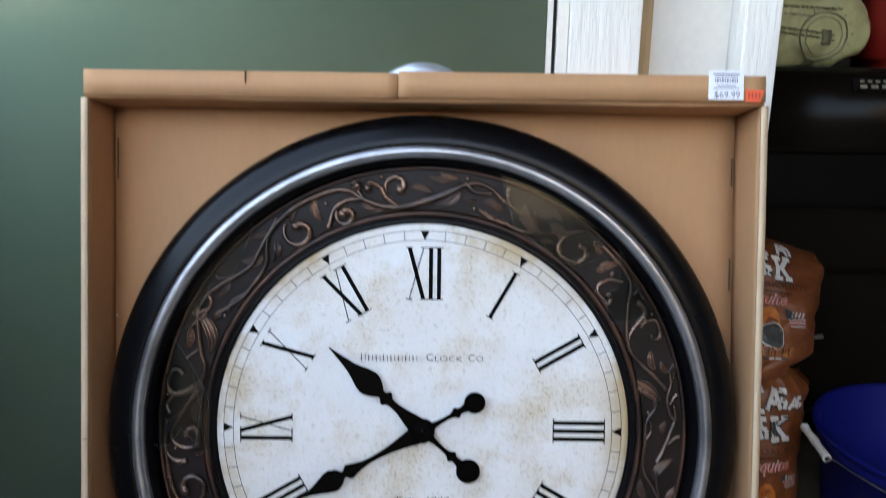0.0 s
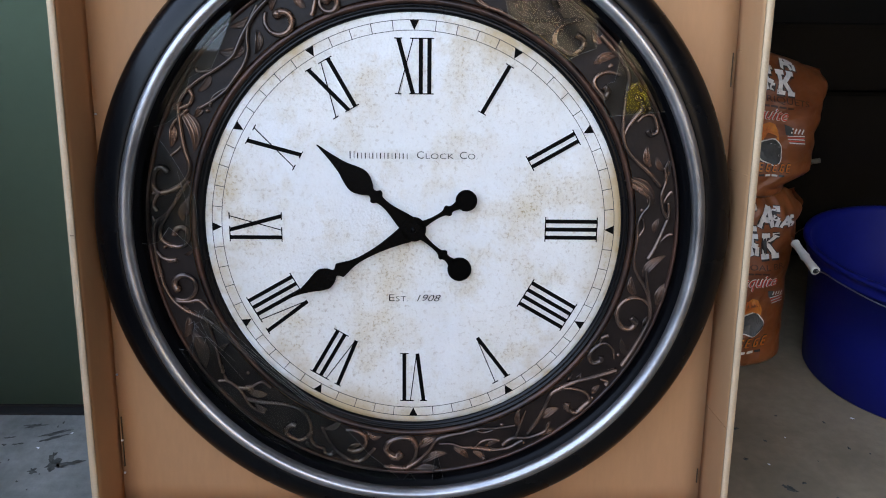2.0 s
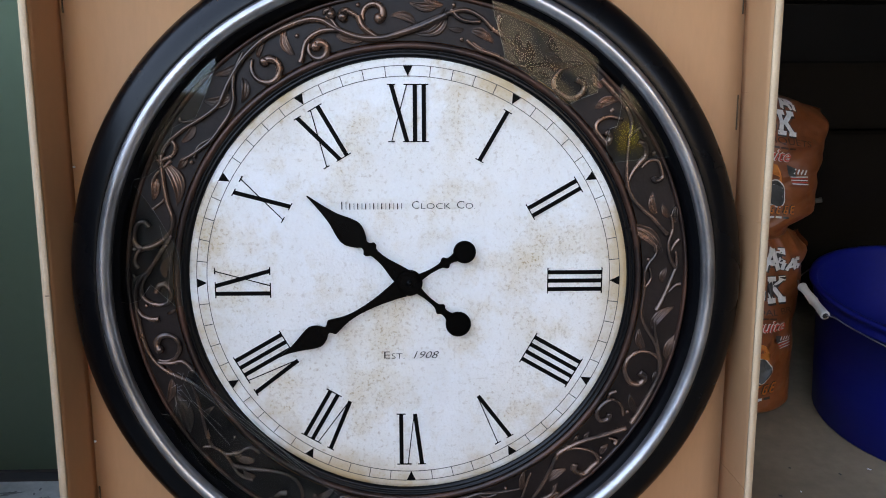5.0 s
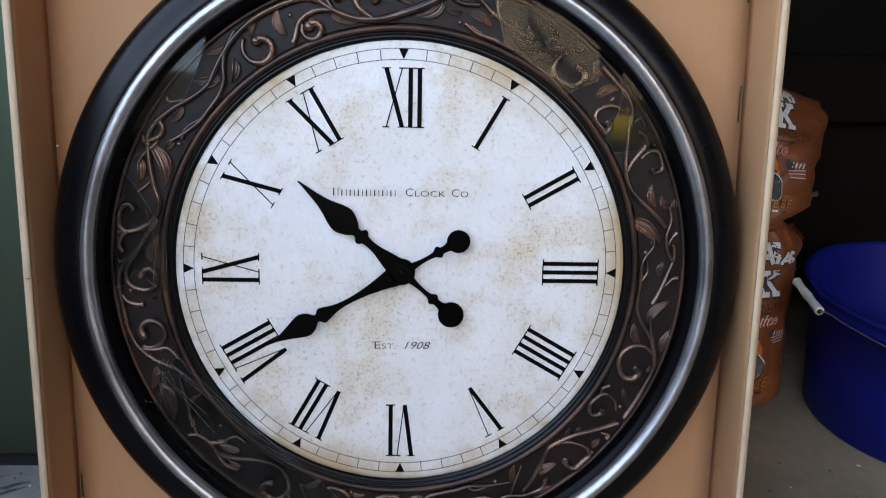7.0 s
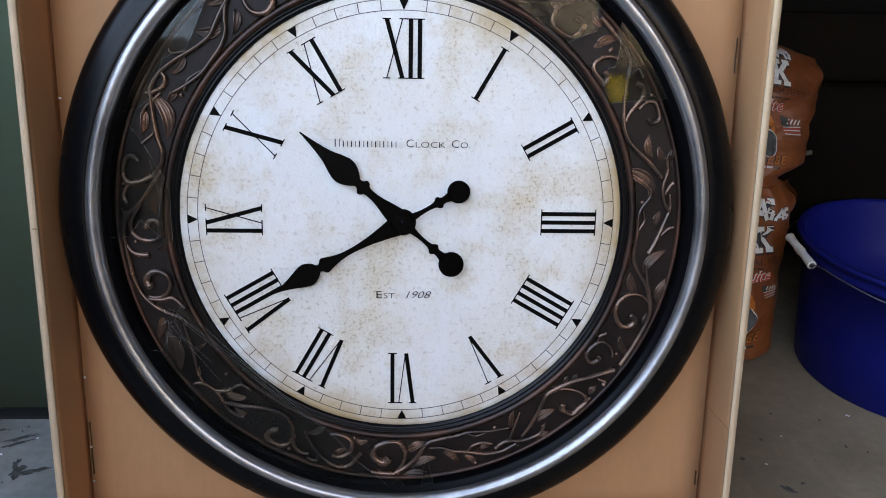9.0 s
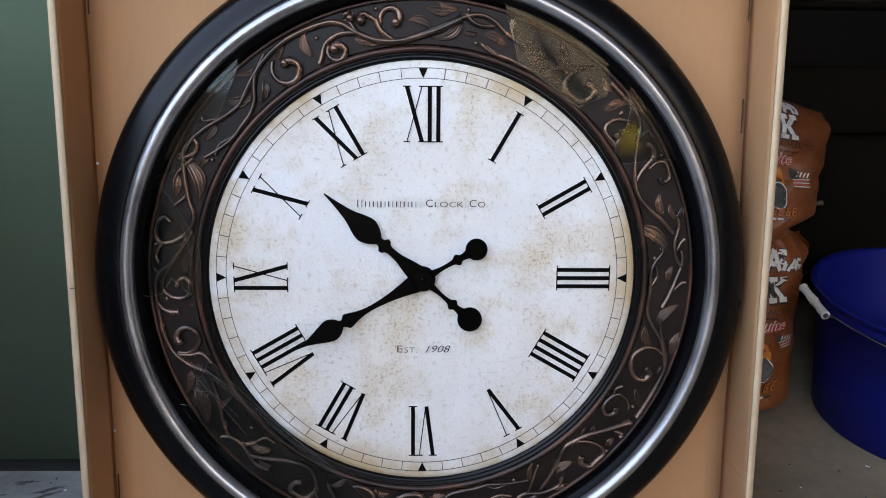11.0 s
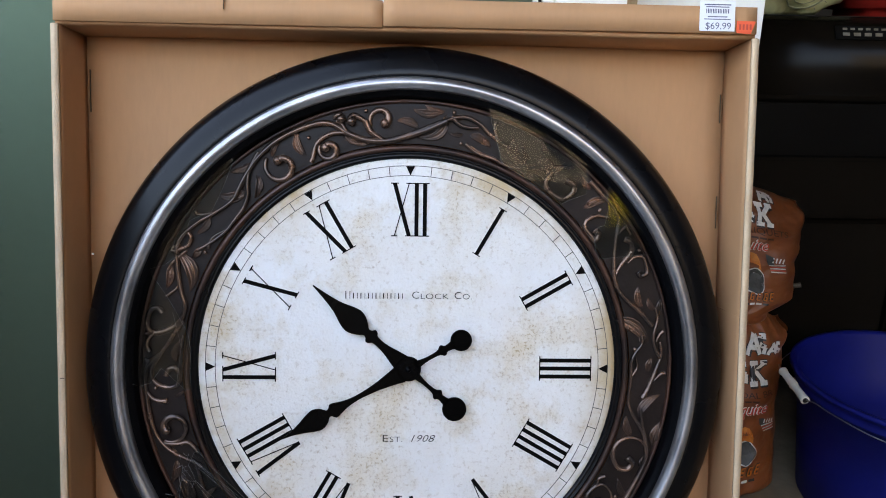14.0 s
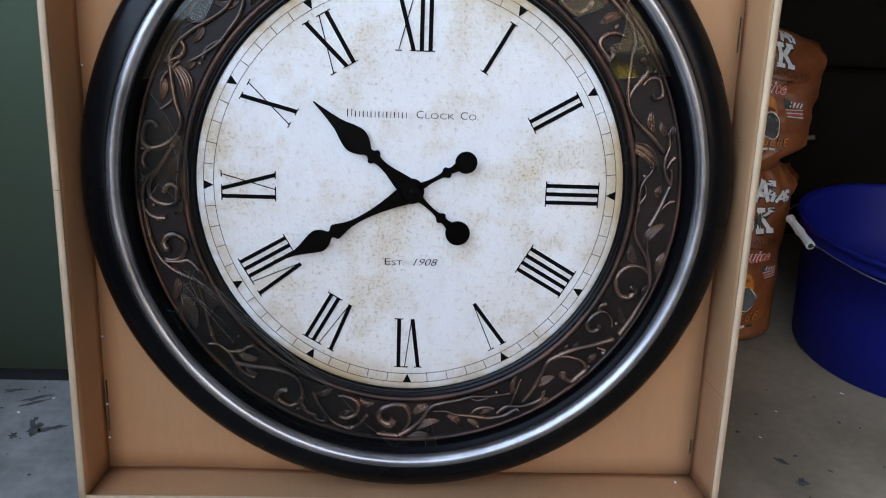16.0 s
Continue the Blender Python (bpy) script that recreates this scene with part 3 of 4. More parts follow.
MINUTE = ((0.010, 0.0115), (0.022, 0.0085), (0.045, 0.0045), (0.068, 0.0030), (0.084, 0.0045), (0.098, 0.0085), (0.102, 0.0088), (0.106, 0.0050), (0.109, 0.0048), (0.114, 0.0095), (0.122, 0.0130), (0.130, 0.0120), (0.145, 0.0065), (0.158, 0.0025), (0.170, 0.0006))
TAIL = ((0.010, 0.0050), (0.025, 0.0026), (0.040, 0.0030), (0.045, 0.0062), (0.048, 0.0065), (0.051, 0.0040), (0.056, 0.0042), (0.062, 0.0060))
for nm, st, angle, y0, y1, td, tr in (("hour_pointer", HOUR, 311.2, -0.0075, -0.0062, 0.0735, 0.0145), ("minute_pointer", MINUTE, 240.4, -0.0105, -0.0092, 0.0715, 0.0128)):
    bm = pointer(st, y0, y1)
    tail = pointer(TAIL, y0, y1)
    tail.transform(Matrix.Rotation(math.pi, 4, "Y"))
    merge(bm, tail)
    disc(0, -td, tr, y0, y1, bm)
    disc(0, 0, 0.0150 if nm[0] == "h" else 0.0142, y0, y1, bm)
    part(nm, bm, POINTER, clock, "black spade pointer with round tail", False, m=pose(0, 0, 0, 0, angle, 0))
part("pointer_nut", lathe([(0.0001, -0.0150), (0.0022, -0.0148), (0.0034, -0.0138), (0.0036, -0.0105), (0.0060, -0.0104), (0.0060, -0.0060), (0.0060, 0.0)], 24), POINTER, clock)


# ---------------- vine relief on the band ----------------
def polar(angle, r, y=-0.0062):
    a = radians(angle)
    return Vector((r * math.sin(a), y, r * math.cos(a)))


def stem(points, thick=0.0030, thin=0.0018):
    """A rounded stalk through (clock angle, radius) points, with a groove along it."""
    line = spline([polar(a, r) for a, r in points], 9)
    bm = tube(line, lambda t: 1.28 * (thick + (thin - thick) * t), 10, 1.4)
    part("vine_stem", bm, COPPER, clock)


def curl(angle, r, size, start, sweep, thick=0.0042):
    """A scroll that winds in, growing thicker, and ends in a knob."""
    c, pts = polar(angle, r), []
    n = 34
    for k in range(n + 1):
        t = k / n
        a = radians(start + sweep * t)
        s = size * (1 - 0.62 * t ** 1.5)
        pts.append(c + Vector((s * math.cos(a), -0.0022 * t, s * math.sin(a))))
    bm = tube(pts, lambda t: thick * (0.55 + 0.65 * t), 8, 0.95)
    knob = bmesh.new()
    bmesh.ops.create_uvsphere(knob, u_segments=12, v_segments=8, radius=thick * 1.35)
    merge(bm, knob, Matrix.Translation(pts[-1]))
    part("vine_scroll", bm, COPPER, clock)


def leaf(angle, r, way, length, bend=0.25, wide=0.34):
    """A raised leaf with a hollow and a midrib, its stalk at the near end."""
    c = polar(angle, r, -0.0050)
    d = Vector((math.cos(radians(way)), 0, math.sin(radians(way))))
    s = Vector((-d.z, 0, d.x))
    bm = bmesh.new()
    nu, nv = 16, 18
    rows = []
    for i in range(nu + 1):
        t = i / nu
        w = length * wide * math.sin(math.pi * t ** 0.75) ** 0.9 * 0.5
        mid = c + d * (t - 0.5) * length + s * bend * length * (t - 0.5) * (0.5 - t) * 1.6
        row = []
        for j in range(nv + 1):
            q = 2 * j / nv - 1
            high = 0.0044 * math.sin(math.pi * min(1, t * 1.05)) ** 0.5
            ridge = high * (0.25 + 0.85 * math.exp(-((abs(q) - 0.76) / 0.17) ** 2) + 0.45 * max(0, 1 - abs(q) * 5)) * (1 - abs(q) ** 10)
            row.append(bm.verts.new(mid + s * w * q + Vector((0, 0.0012 - ridge, 0))))
        rows.append(row)
    for a, b in zip(rows, rows[1:]):
        for j in range(nv):
            bm.faces.new((a[j], a[j + 1], b[j + 1], b[j]))
    part("vine_leaf", bm, COPPER, clock)


def berry(angle, r, size=0.0026):
    bm = bmesh.new()
    bmesh.ops.create_uvsphere(bm, u_segments=12, v_segments=8, radius=size)
    part("vine_berry", bm, COPPER, clock, m=Matrix.Translation(polar(angle, r, -0.0058)))


stem(((314.7, 0.2855), (319.5, 0.295), (325.0, 0.304), (331, 0.3085), (338, 0.3075), (342, 0.302), (345, 0.287), (349, 0.2745), (354, 0.2700), (358.5, 0.2735), (363.5, 0.2820), (368.3, 0.296)), 0.0024, 0.0034)
stem(((358, 0.2730), (2.6, 0.2820), (8.3, 0.2970), (12, 0.3040), (15.5, 0.3005), (18.8, 0.2920), (24.9, 0.2860)), 0.0030, 0.0018)
stem(((9.0, 0.3020), (10.5, 0.2955), (12.5, 0.2930), (15.5, 0.2960)), 0.0026, 0.0020)
stem(((345.5, 0.2860), (341.5, 0.2905), (337.8, 0.2860), (335.4, 0.2720), (334.5, 0.2690)), 0.0024, 0.0026)
stem(((353.5, 0.2700), (350.5, 0.2830), (349.8, 0.2960)), 0.0026, 0.0034)
stem(((350.5, 0.2830), (349.5, 0.2960), (347.9, 0.3030)), 0.0020, 0.0028)
stem(((345.0, 0.2880), (344.3, 0.2980), (343.4, 0.3030)), 0.0026, 0.0026)
for q in ((327.7, 0.281, 0.0185, 150, 330), (339.8, 0.274, 0.0118, 150, 360), (353.4, 0.2945, 0.014, 205, -250), (347.2, 0.2985, 0.0075, 10, 190), (344.2, 0.3045, 0.0055, 180, -190)):
    curl(*q)
for q in ((255.6, 0.287, 0.0185, -120, 330),):
    curl(*q)
# leaves: clock angle, radius, way, length, bend
for q in ((320.5, 0.2755, 262, 0.028), (333.4, 0.295, 105, 0.034, 0.5), (328.3, 0.3015, 62, 0.02), (345.8, 0.2765, 165, 0.026), (348.2, 0.272, 195, 0.027), (3.2, 0.3015, 172, 0.034), (359.3, 0.292, 165, 0.032, -0.4), (5.0, 0.306, 160, 0.026), (6.2, 0.28, 215, 0.048, 0.6, 0.36), (10.6, 0.282, 170, 0.02), (17.0, 0.2845, 330, 0.032)):
    leaf(*q)
for q in ((336.4, 0.2955), (350.2, 0.3075), (9.4, 0.307), (12.4, 0.2735)):
    berry(*q)

# the side from one to two o'clock
stem(((13.5, 0.2741), (16.6, 0.2680), (20.9, 0.2680), (26.0, 0.2680), (32.6, 0.2854), (37.2, 0.3038)), 0.0018, 0.0020)
stem(((14.9, 0.2733), (17.3, 0.2692), (19.8, 0.2680)), 0.0012, 0.0014)
stem(((19.1, 0.3088), (18.7, 0.3053), (19.8, 0.2940), (21.8, 0.2867)), 0.0024, 0.0014)
stem(((38.3, 0.3085), (35.9, 0.2942), (35.1, 0.2806), (36.1, 0.2703), (38.7, 0.2680), (41.4, 0.2724), (42.1, 0.2846), (41.0, 0.2921), (39.1, 0.2904)), 0.0016, 0.0034)
stem(((43.3, 0.3088), (47.2, 0.3088), (50.9, 0.3088), (53.9, 0.3049), (56.5, 0.2949)), 0.0020, 0.0024)
stem(((56.3, 0.2977), (56.0, 0.3082), (57.1, 0.3088), (58.1, 0.3088)), 0.0014, 0.0018)
for q in ((16.3, 0.2861, 333, 0.024, 0.35, 0.42), (24.3, 0.2900, 102, 0.023, 0.35, 0.40), (30.9, 0.3051, 117, 0.023, 0.35, 0.34), (32.3, 0.2708, 3, 0.026, 0.35, 0.36), (47.4, 0.2985, 16, 0.031, 0.35, 0.36), (42.7, 0.3028, 125, 0.021, 0.35, 0.40), (27.3, 0.2893, 117, 0.022, 0.35, 0.30), (27.5, 0.2790, 305, 0.040, 0.4, 0.42), (34.0, 0.2900, 300, 0.036, 0.4, 0.44)):
    leaf(*q)
berry(49.5, 0.2960)

# the side from two to six o'clock
stem(((54.5, 0.3014), (58.0, 0.2875), (61.9, 0.2753), (65.9, 0.2681), (69.2, 0.2680), (72.6, 0.2748), (75.9, 0.2855), (79.6, 0.2961)), 0.0016, 0.0026)
stem(((65.1, 0.2703), (63.6, 0.2784), (62.4, 0.2902), (61.5, 0.3001), (59.7, 0.3036), (58.2, 0.2990)), 0.0016, 0.0034)
stem(((63.6, 0.2895), (63.0, 0.3000), (63.8, 0.3088), (65.7, 0.3088), (67.4, 0.3062), (67.5, 0.2982), (66.4, 0.2970)), 0.0012, 0.0030)
stem(((52.5, 0.2983), (50.2, 0.2886), (49.4, 0.2755), (50.6, 0.2680), (53.4, 0.2680), (54.7, 0.2696), (53.9, 0.2767), (52.3, 0.2754)), 0.0018, 0.0034)
stem(((75.5, 0.3041), (78.4, 0.3036), (81.6, 0.2964), (85.1, 0.2971), (87.2, 0.3033)), 0.0014, 0.0022)
stem(((83.5, 0.3037), (86.4, 0.3039), (89.8, 0.2975), (94.2, 0.2897), (96.9, 0.2840)), 0.0014, 0.0028)
stem(((81.1, 0.3088), (81.8, 0.3039), (83.4, 0.2983)), 0.0022, 0.0012)
stem(((81.6, 0.2827), (83.7, 0.2809), (85.5, 0.2733), (88.0, 0.2680), (92.7, 0.2680), (98.0, 0.2680), (101.1, 0.2754), (103.7, 0.2878), (105.8, 0.2968), (109.1, 0.3058), (110.8, 0.3088)), 0.0012, 0.0024)
stem(((86.8, 0.2735), (89.3, 0.2749), (91.7, 0.2680)), 0.0010, 0.0016)
stem(((90.6, 0.3088), (91.0, 0.3028), (93.3, 0.2921)), 0.0022, 0.0012)
stem(((99.4, 0.2844), (103.5, 0.2917), (108.0, 0.3040), (111.2, 0.3088), (115.6, 0.3088), (119.7, 0.3088), (123.4, 0.3088)), 0.0016, 0.0028)
stem(((108.0, 0.3032), (106.9, 0.2905), (107.5, 0.2766), (110.0, 0.2681), (112.8, 0.2695), (115.1, 0.2808), (114.6, 0.2923), (112.7, 0.2950), (112.0, 0.2868)), 0.0014, 0.0038)
stem(((122.8, 0.2957), (121.1, 0.2873), (120.8, 0.2745), (122.9, 0.2680), (125.8, 0.2680), (126.8, 0.2770), (125.3, 0.2835), (124.1, 0.2805)), 0.0014, 0.0032)
stem(((118.6, 0.2729), (119.9, 0.2680), (121.5, 0.2692)), 0.0022, 0.0014)
stem(((124.8, 0.3077), (129.2, 0.2914), (133.4, 0.2780), (137.3, 0.2714), (140.3, 0.2700), (144.0, 0.2794), (147.9, 0.2906), (151.1, 0.2983)), 0.0026, 0.0020)
stem(((137.4, 0.2720), (135.1, 0.2823), (133.7, 0.2975), (134.3, 0.3081), (136.5, 0.3088), (138.6, 0.3088), (139.6, 0.2984), (138.6, 0.2919)), 0.0016, 0.0036)
stem(((129.1, 0.3088), (128.3, 0.3072), (128.9, 0.2983)), 0.0030, 0.0014)
stem(((154.1, 0.2963), (151.7, 0.2838), (148.4, 0.2698)), 0.0020, 0.0010)
stem(((157.8, 0.2990), (156.0, 0.2956), (154.1, 0.2963), (151.4, 0.3031), (148.4, 0.3062), (146.8, 0.3058), (145.1, 0.2997)), 0.0022, 0.0016)
stem(((173.1, 0.2777), (169.9, 0.2797), (167.6, 0.2862), (164.0, 0.2922), (160.2, 0.3011), (156.7, 0.3050), (154.1, 0.3038), (152.8, 0.3034)), 0.0012, 0.0022)
stem(((164.0, 0.2905), (162.4, 0.2857), (159.9, 0.2862), (158.0, 0.2916)), 0.0012, 0.0018)
stem(((181.6, 0.3088), (178.8, 0.2992), (176.3, 0.2877), (173.6, 0.2718), (170.1, 0.2680), (166.0, 0.2680), (162.0, 0.2680), (158.4, 0.2736), (154.6, 0.2785), (152.8, 0.2810)), 0.0026, 0.0012)
stem(((163.1, 0.2680), (161.2, 0.2747), (158.5, 0.2755)), 0.0010, 0.0012)
stem(((181.6, 0.3088), (179.7, 0.2958), (179.1, 0.2806), (180.4, 0.2690), (183.4, 0.2680), (186.2, 0.2745), (186.9, 0.2834), (185.8, 0.2911), (183.9, 0.2935), (182.8, 0.2879)), 0.0018, 0.0046)
stem(((186.8, 0.3088), (183.9, 0.3088), (181.6, 0.3088)), 0.0020, 0.0026)
for q in ((46.9, 0.2894, 18, 0.015, 0.35, 0.30), (72.1, 0.2864, 100, 0.029, 0.35, 0.34), (74.6, 0.2983, 119, 0.021, 0.35, 0.40), (75.4, 0.3088, 85, 0.023, 0.35, 0.34), (79.4, 0.2778, 320, 0.051, 0.35, 0.36), (82.7, 0.2811, 105, 0.011, 0.35, 0.50), (88.5, 0.2883, 74, 0.021, 0.35, 0.40)):
    leaf(*q)
for q in ((97.8, 0.2903, 44, 0.041, 0.35, 0.30), (104.7, 0.2730, 105, 0.027, 0.35, 0.42), (104.4, 0.3088, 71, 0.036, 0.35, 0.34), (111.9, 0.3057, 87, 0.018, 0.35, 0.40), (119.7, 0.2980, 115, 0.030, 0.35, 0.32), (131.5, 0.3027, 50, 0.016, 0.35, 0.50), (143.4, 0.2875, 33, 0.028, 0.35, 0.42)):
    leaf(*q)
for q in ((151.5, 0.2739, 89, 0.028, 0.35, 0.30), (146.5, 0.3088, 27, 0.019, 0.35, 0.36), (163.5, 0.3039, 319, 0.024, 0.35, 0.30), (167.6, 0.2931, 320, 0.028, 0.35, 0.36), (174.9, 0.2923, 21, 0.038, 0.35, 0.30), (176.3, 0.2726, 30, 0.027, 0.35, 0.42), (176.0, 0.3088, 354, 0.039, 0.35, 0.26)):
    leaf(*q)
for q in ((132.0, 0.2764, 61, 0.014, 0.35, 0.36), (134.1, 0.2701, 68, 0.014, 0.35, 0.30), (145.6, 0.3010, 65, 0.013, 0.35, 0.40), (160.0, 0.2910, 21, 0.021, 0.35, 0.26)):
    leaf(*q)
for q in ((84.7, 0.2724), (62.1, 0.3088), (49.5, 0.2940), (121.6, 0.2975), (155.9, 0.2733), (152.9, 0.3067), (133.5, 0.3088), (163.1, 0.3088)):
    berry(*q)

# the side from eight to eleven o'clock
stem(((325.3, 0.3085), (321.6, 0.2988), (319.0, 0.2874), (317.1, 0.2767), (314.2, 0.2699), (310.5, 0.2680), (306.5, 0.2681), (302.3, 0.2750), (299.3, 0.2832)), 0.0024, 0.0017)
stem(((322.2, 0.3002), (316.3, 0.2878), (313.2, 0.2853), (308.9, 0.2905), (305.1, 0.2987), (301.1, 0.3052), (297.9, 0.3053), (293.8, 0.2945), (289.1, 0.2816), (286.1, 0.2722), (283.1, 0.2712), (280.4, 0.2777), (278.5, 0.2900), (278.0, 0.3018), (279.2, 0.3085), (281.4, 0.3098), (283.1, 0.3070), (283.6, 0.3005), (282.7, 0.2945)), 0.0020, 0.0030)
stem(((311.5, 0.2859), (309.2, 0.2902), (307.0, 0.2995), (306.2, 0.3060), (306.8, 0.3090)), 0.0018, 0.0013)
stem(((307.9, 0.2665), (305.9, 0.2718), (303.5, 0.2758), (301.0, 0.2736)), 0.0014, 0.0016)
stem(((301.8, 0.3026), (301.1, 0.2965), (299.4, 0.2948), (297.9, 0.2996), (296.9, 0.3050), (296.6, 0.3090)), 0.0024, 0.0018)
stem(((298.0, 0.2940), (295.8, 0.2985), (294.1, 0.3026), (292.4, 0.3037)), 0.0014, 0.0018)
stem(((291.1, 0.2866), (289.2, 0.2867), (287.8, 0.2909), (286.6, 0.2955)), 0.0012, 0.0017)
stem(((278.5, 0.2900), (277.7, 0.3000), (276.5, 0.3055), (274.8, 0.3070), (273.6, 0.3030)), 0.0016, 0.0024)
stem(((277.9, 0.2969), (277.9, 0.3040), (277.5, 0.3090)), 0.0014, 0.0018)
stem(((281.9, 0.2690), (278.5, 0.2767), (275.5, 0.2841), (273.1, 0.2917), (271.5, 0.3005), (269.9, 0.3060), (268.0, 0.3085), (266.0, 0.3090), (263.8, 0.3088), (259.9, 0.3085), (256.4, 0.3080), (253.0, 0.3040), (249.6, 0.2935), (246.1, 0.2775), (243.8, 0.2716)), 0.0022, 0.0022)
stem(((280.8, 0.2718), (276.0, 0.2831), (273.2, 0.2899), (270.8, 0.2975), (269.0, 0.3006), (267.1, 0.2990), (265.8, 0.2912), (265.2, 0.2812), (265.6, 0.2730), (267.0, 0.2690), (268.8, 0.2690), (270.0, 0.2740), (269.6, 0.2808), (268.1, 0.2843)), 0.0017, 0.0032)
stem(((273.4, 0.2905), (272.1, 0.2997), (271.5, 0.3060), (272.3, 0.3090)), 0.0018, 0.0014)
stem(((264.8, 0.3085), (263.2, 0.3030), (262.3, 0.2954), (262.0, 0.2857)), 0.0016, 0.0030)
stem(((252.5, 0.3023), (251.4, 0.2870), (251.0, 0.2750), (249.4, 0.2700), (247.5, 0.2680)), 0.0016, 0.0026)
for q in ((314.1, 0.2882, 187, 0.036, 0.4, 0.40), (304.7, 0.2897, 229, 0.028, 0.3), (294.2, 0.2776, 283, 0.052, 0.5, 0.34), (290.9, 0.2981, 262, 0.032), (319.9, 0.3040, 202, 0.028), (298.5, 0.2817, 235, 0.019, 0.2, 0.5), (274.0, 0.2751, 85, 0.025), (275.7, 0.2690, 80, 0.027, 0.2, 0.28), (263.2, 0.2712, 206, 0.014), (297.4, 0.3065, 150, 0.018), (270.3, 0.3060, 122, 0.017), (320.5, 0.2755, 262, 0.030, 0.4)):
    leaf(*q)
for q in ((299.8, 0.2740), (277.5, 0.3085), (265.3, 0.2977)):
    berry(*q)

# the side from six to eight o'clock, under the large piece of glass
stem(((245.4, 0.2749), (241.5, 0.2793), (237.7, 0.2849), (232.8, 0.2960), (230.0, 0.3000)), 0.0020, 0.0018)
stem(((231.3, 0.3085), (230.9, 0.3050), (229.8, 0.2995), (227.9, 0.2967), (225.4, 0.2974), (222.9, 0.3020), (220.8, 0.3030), (218.3, 0.2990)), 0.0016, 0.0018)
stem(((227.1, 0.2962), (225.2, 0.2857), (224.6, 0.2750), (223.6, 0.2690), (221.2, 0.2680)), 0.0020, 0.0014)
stem(((223.7, 0.2989), (220.6, 0.2900), (216.7, 0.2776), (212.8, 0.2705), (209.7, 0.2715), (207.2, 0.2810), (205.6, 0.2971), (203.6, 0.3045), (201.5, 0.3031)), 0.0024, 0.0018)
stem(((206.5, 0.2876), (206.5, 0.2970), (207.7, 0.3060), (209.6, 0.3075), (211.7, 0.3040), (211.5, 0.2946), (210.2, 0.2905)), 0.0018, 0.0034)
stem(((204.4, 0.2774), (201.8, 0.2898), (198.7, 0.3010), (196.2, 0.3070), (193.8, 0.3085), (191.8, 0.3030), (190.5, 0.2926), (189.6, 0.2855)), 0.0018, 0.0024)
stem(((198.2, 0.2710), (196.7, 0.2685), (194.3, 0.2690), (192.4, 0.2750), (192.4, 0.2862), (194.2, 0.2950), (196.3, 0.2950)), 0.0016, 0.0030)
stem(((201.5, 0.3040), (201.3, 0.3085), (199.9, 0.3090), (199.1, 0.3060), (199.6, 0.3020)), 0.0018, 0.0024)
for q in ((239.0, 0.3010, 282, 0.056, 0.3, 0.32), (223.2, 0.2866, 159, 0.030), (219.9, 0.2975, 148, 0.020), (201.7, 0.2735, 201, 0.024), (245.2, 0.3020, 255, 0.032), (195.0, 0.2888, 24, 0.020), (237.3, 0.2789, 46, 0.022), (190.6, 0.2720, 160, 0.020, 0.6)):
    leaf(*q)
for q in ((228.3, 0.2735), (205.9, 0.3070), (192.0, 0.2690)):
    berry(*q)

# ---------------- what is left of the glass ----------------
GLASS_Y = -0.0195


def shard(inner, a0, a1, rim=0.3196, y=GLASS_Y, text="jagged piece of broken clear glass"):
    """A piece of the pane still held by the frame: the rim's arc from a0 to a1, then a broken edge back through (angle, radius) points."""
    n = max(3, int(abs(a1 - a0) / 2))
    pts = [polar(a0 + (a1 - a0) * k / n, rim) for k in range(n + 1)] + [polar(a, r) for a, r in inner]
    ob = part("glass_shard", prism([(p.x, p.z) for p in pts], y, y + 0.0022), GLASS, clock, text, False)
    ob.visible_shadow = False
    # the broken edge glints: its glint is drawn as pale opaque tubes
    for p, q in zip(pts[n:], pts[n + 1:] + pts[:1]):
        a, b = Vector((p.x, y + 0.001, p.z)), Vector((q.x, y + 0.001, q.z))
        if (a - b).length > 0.004:
            e = part("glass_edge", tube([a, (a + b) / 2 + Vector((0.0004, 0, 0.0003)), b], 0.00018, 5), CHIP, clock, "thin pale tube drawn as the glint of a broken edge")
    return ob


shard(((39.8, 0.3170), (40.4, 0.3155), (42.4, 0.3040), (44.3, 0.2935), (42.6, 0.2767), (41.2, 0.2604), (36.0, 0.2612), (31.2, 0.2625), (27.0, 0.2640), (23.1, 0.2672), (20.5, 0.2848), (17.6, 0.3060)), 16.4, 40.2)
shard(((58.7, 0.2592), (56.2, 0.2610), (53.6, 0.2680), (52.0, 0.2790), (52.6, 0.2860), (50.0, 0.3020), (47.2, 0.3120)), 46.6, 63.8)
shard(((319.7, 0.3139), (314.4, 0.3002), (309.0, 0.2924), (306.7, 0.2997), (304.5, 0.3060), (301.5, 0.3019), (297.5, 0.3026), (296.9, 0.2966), (293.5, 0.3063)), 291.6, 320.3)
shard(((290.6, 0.3170), (287.1, 0.2912), (282.2, 0.2689), (279.0, 0.2579), (275.3, 0.2537), (269.7, 0.2532), (265.0, 0.2534), (264.8, 0.2603), (267.6, 0.2720), (270.4, 0.2860), (267.0, 0.2990), (266.4, 0.3120)), 266.9, 290.9)
shard(((183.6, 0.3150), (190.9, 0.2894), (198.1, 0.2642), (205.5, 0.2543), (213.0, 0.2465), (222.1, 0.2429), (234.7, 0.2469), (244.3, 0.2584), (248.4, 0.2630), (248.6, 0.2675), (246.2, 0.2799), (241.7, 0.2809), (243.6, 0.2950), (241.0, 0.3100)), 242.5, 183.0)
shard(((175.3, 0.3060), (174.1, 0.2804), (173.4, 0.3040)), 173.1, 175.6)
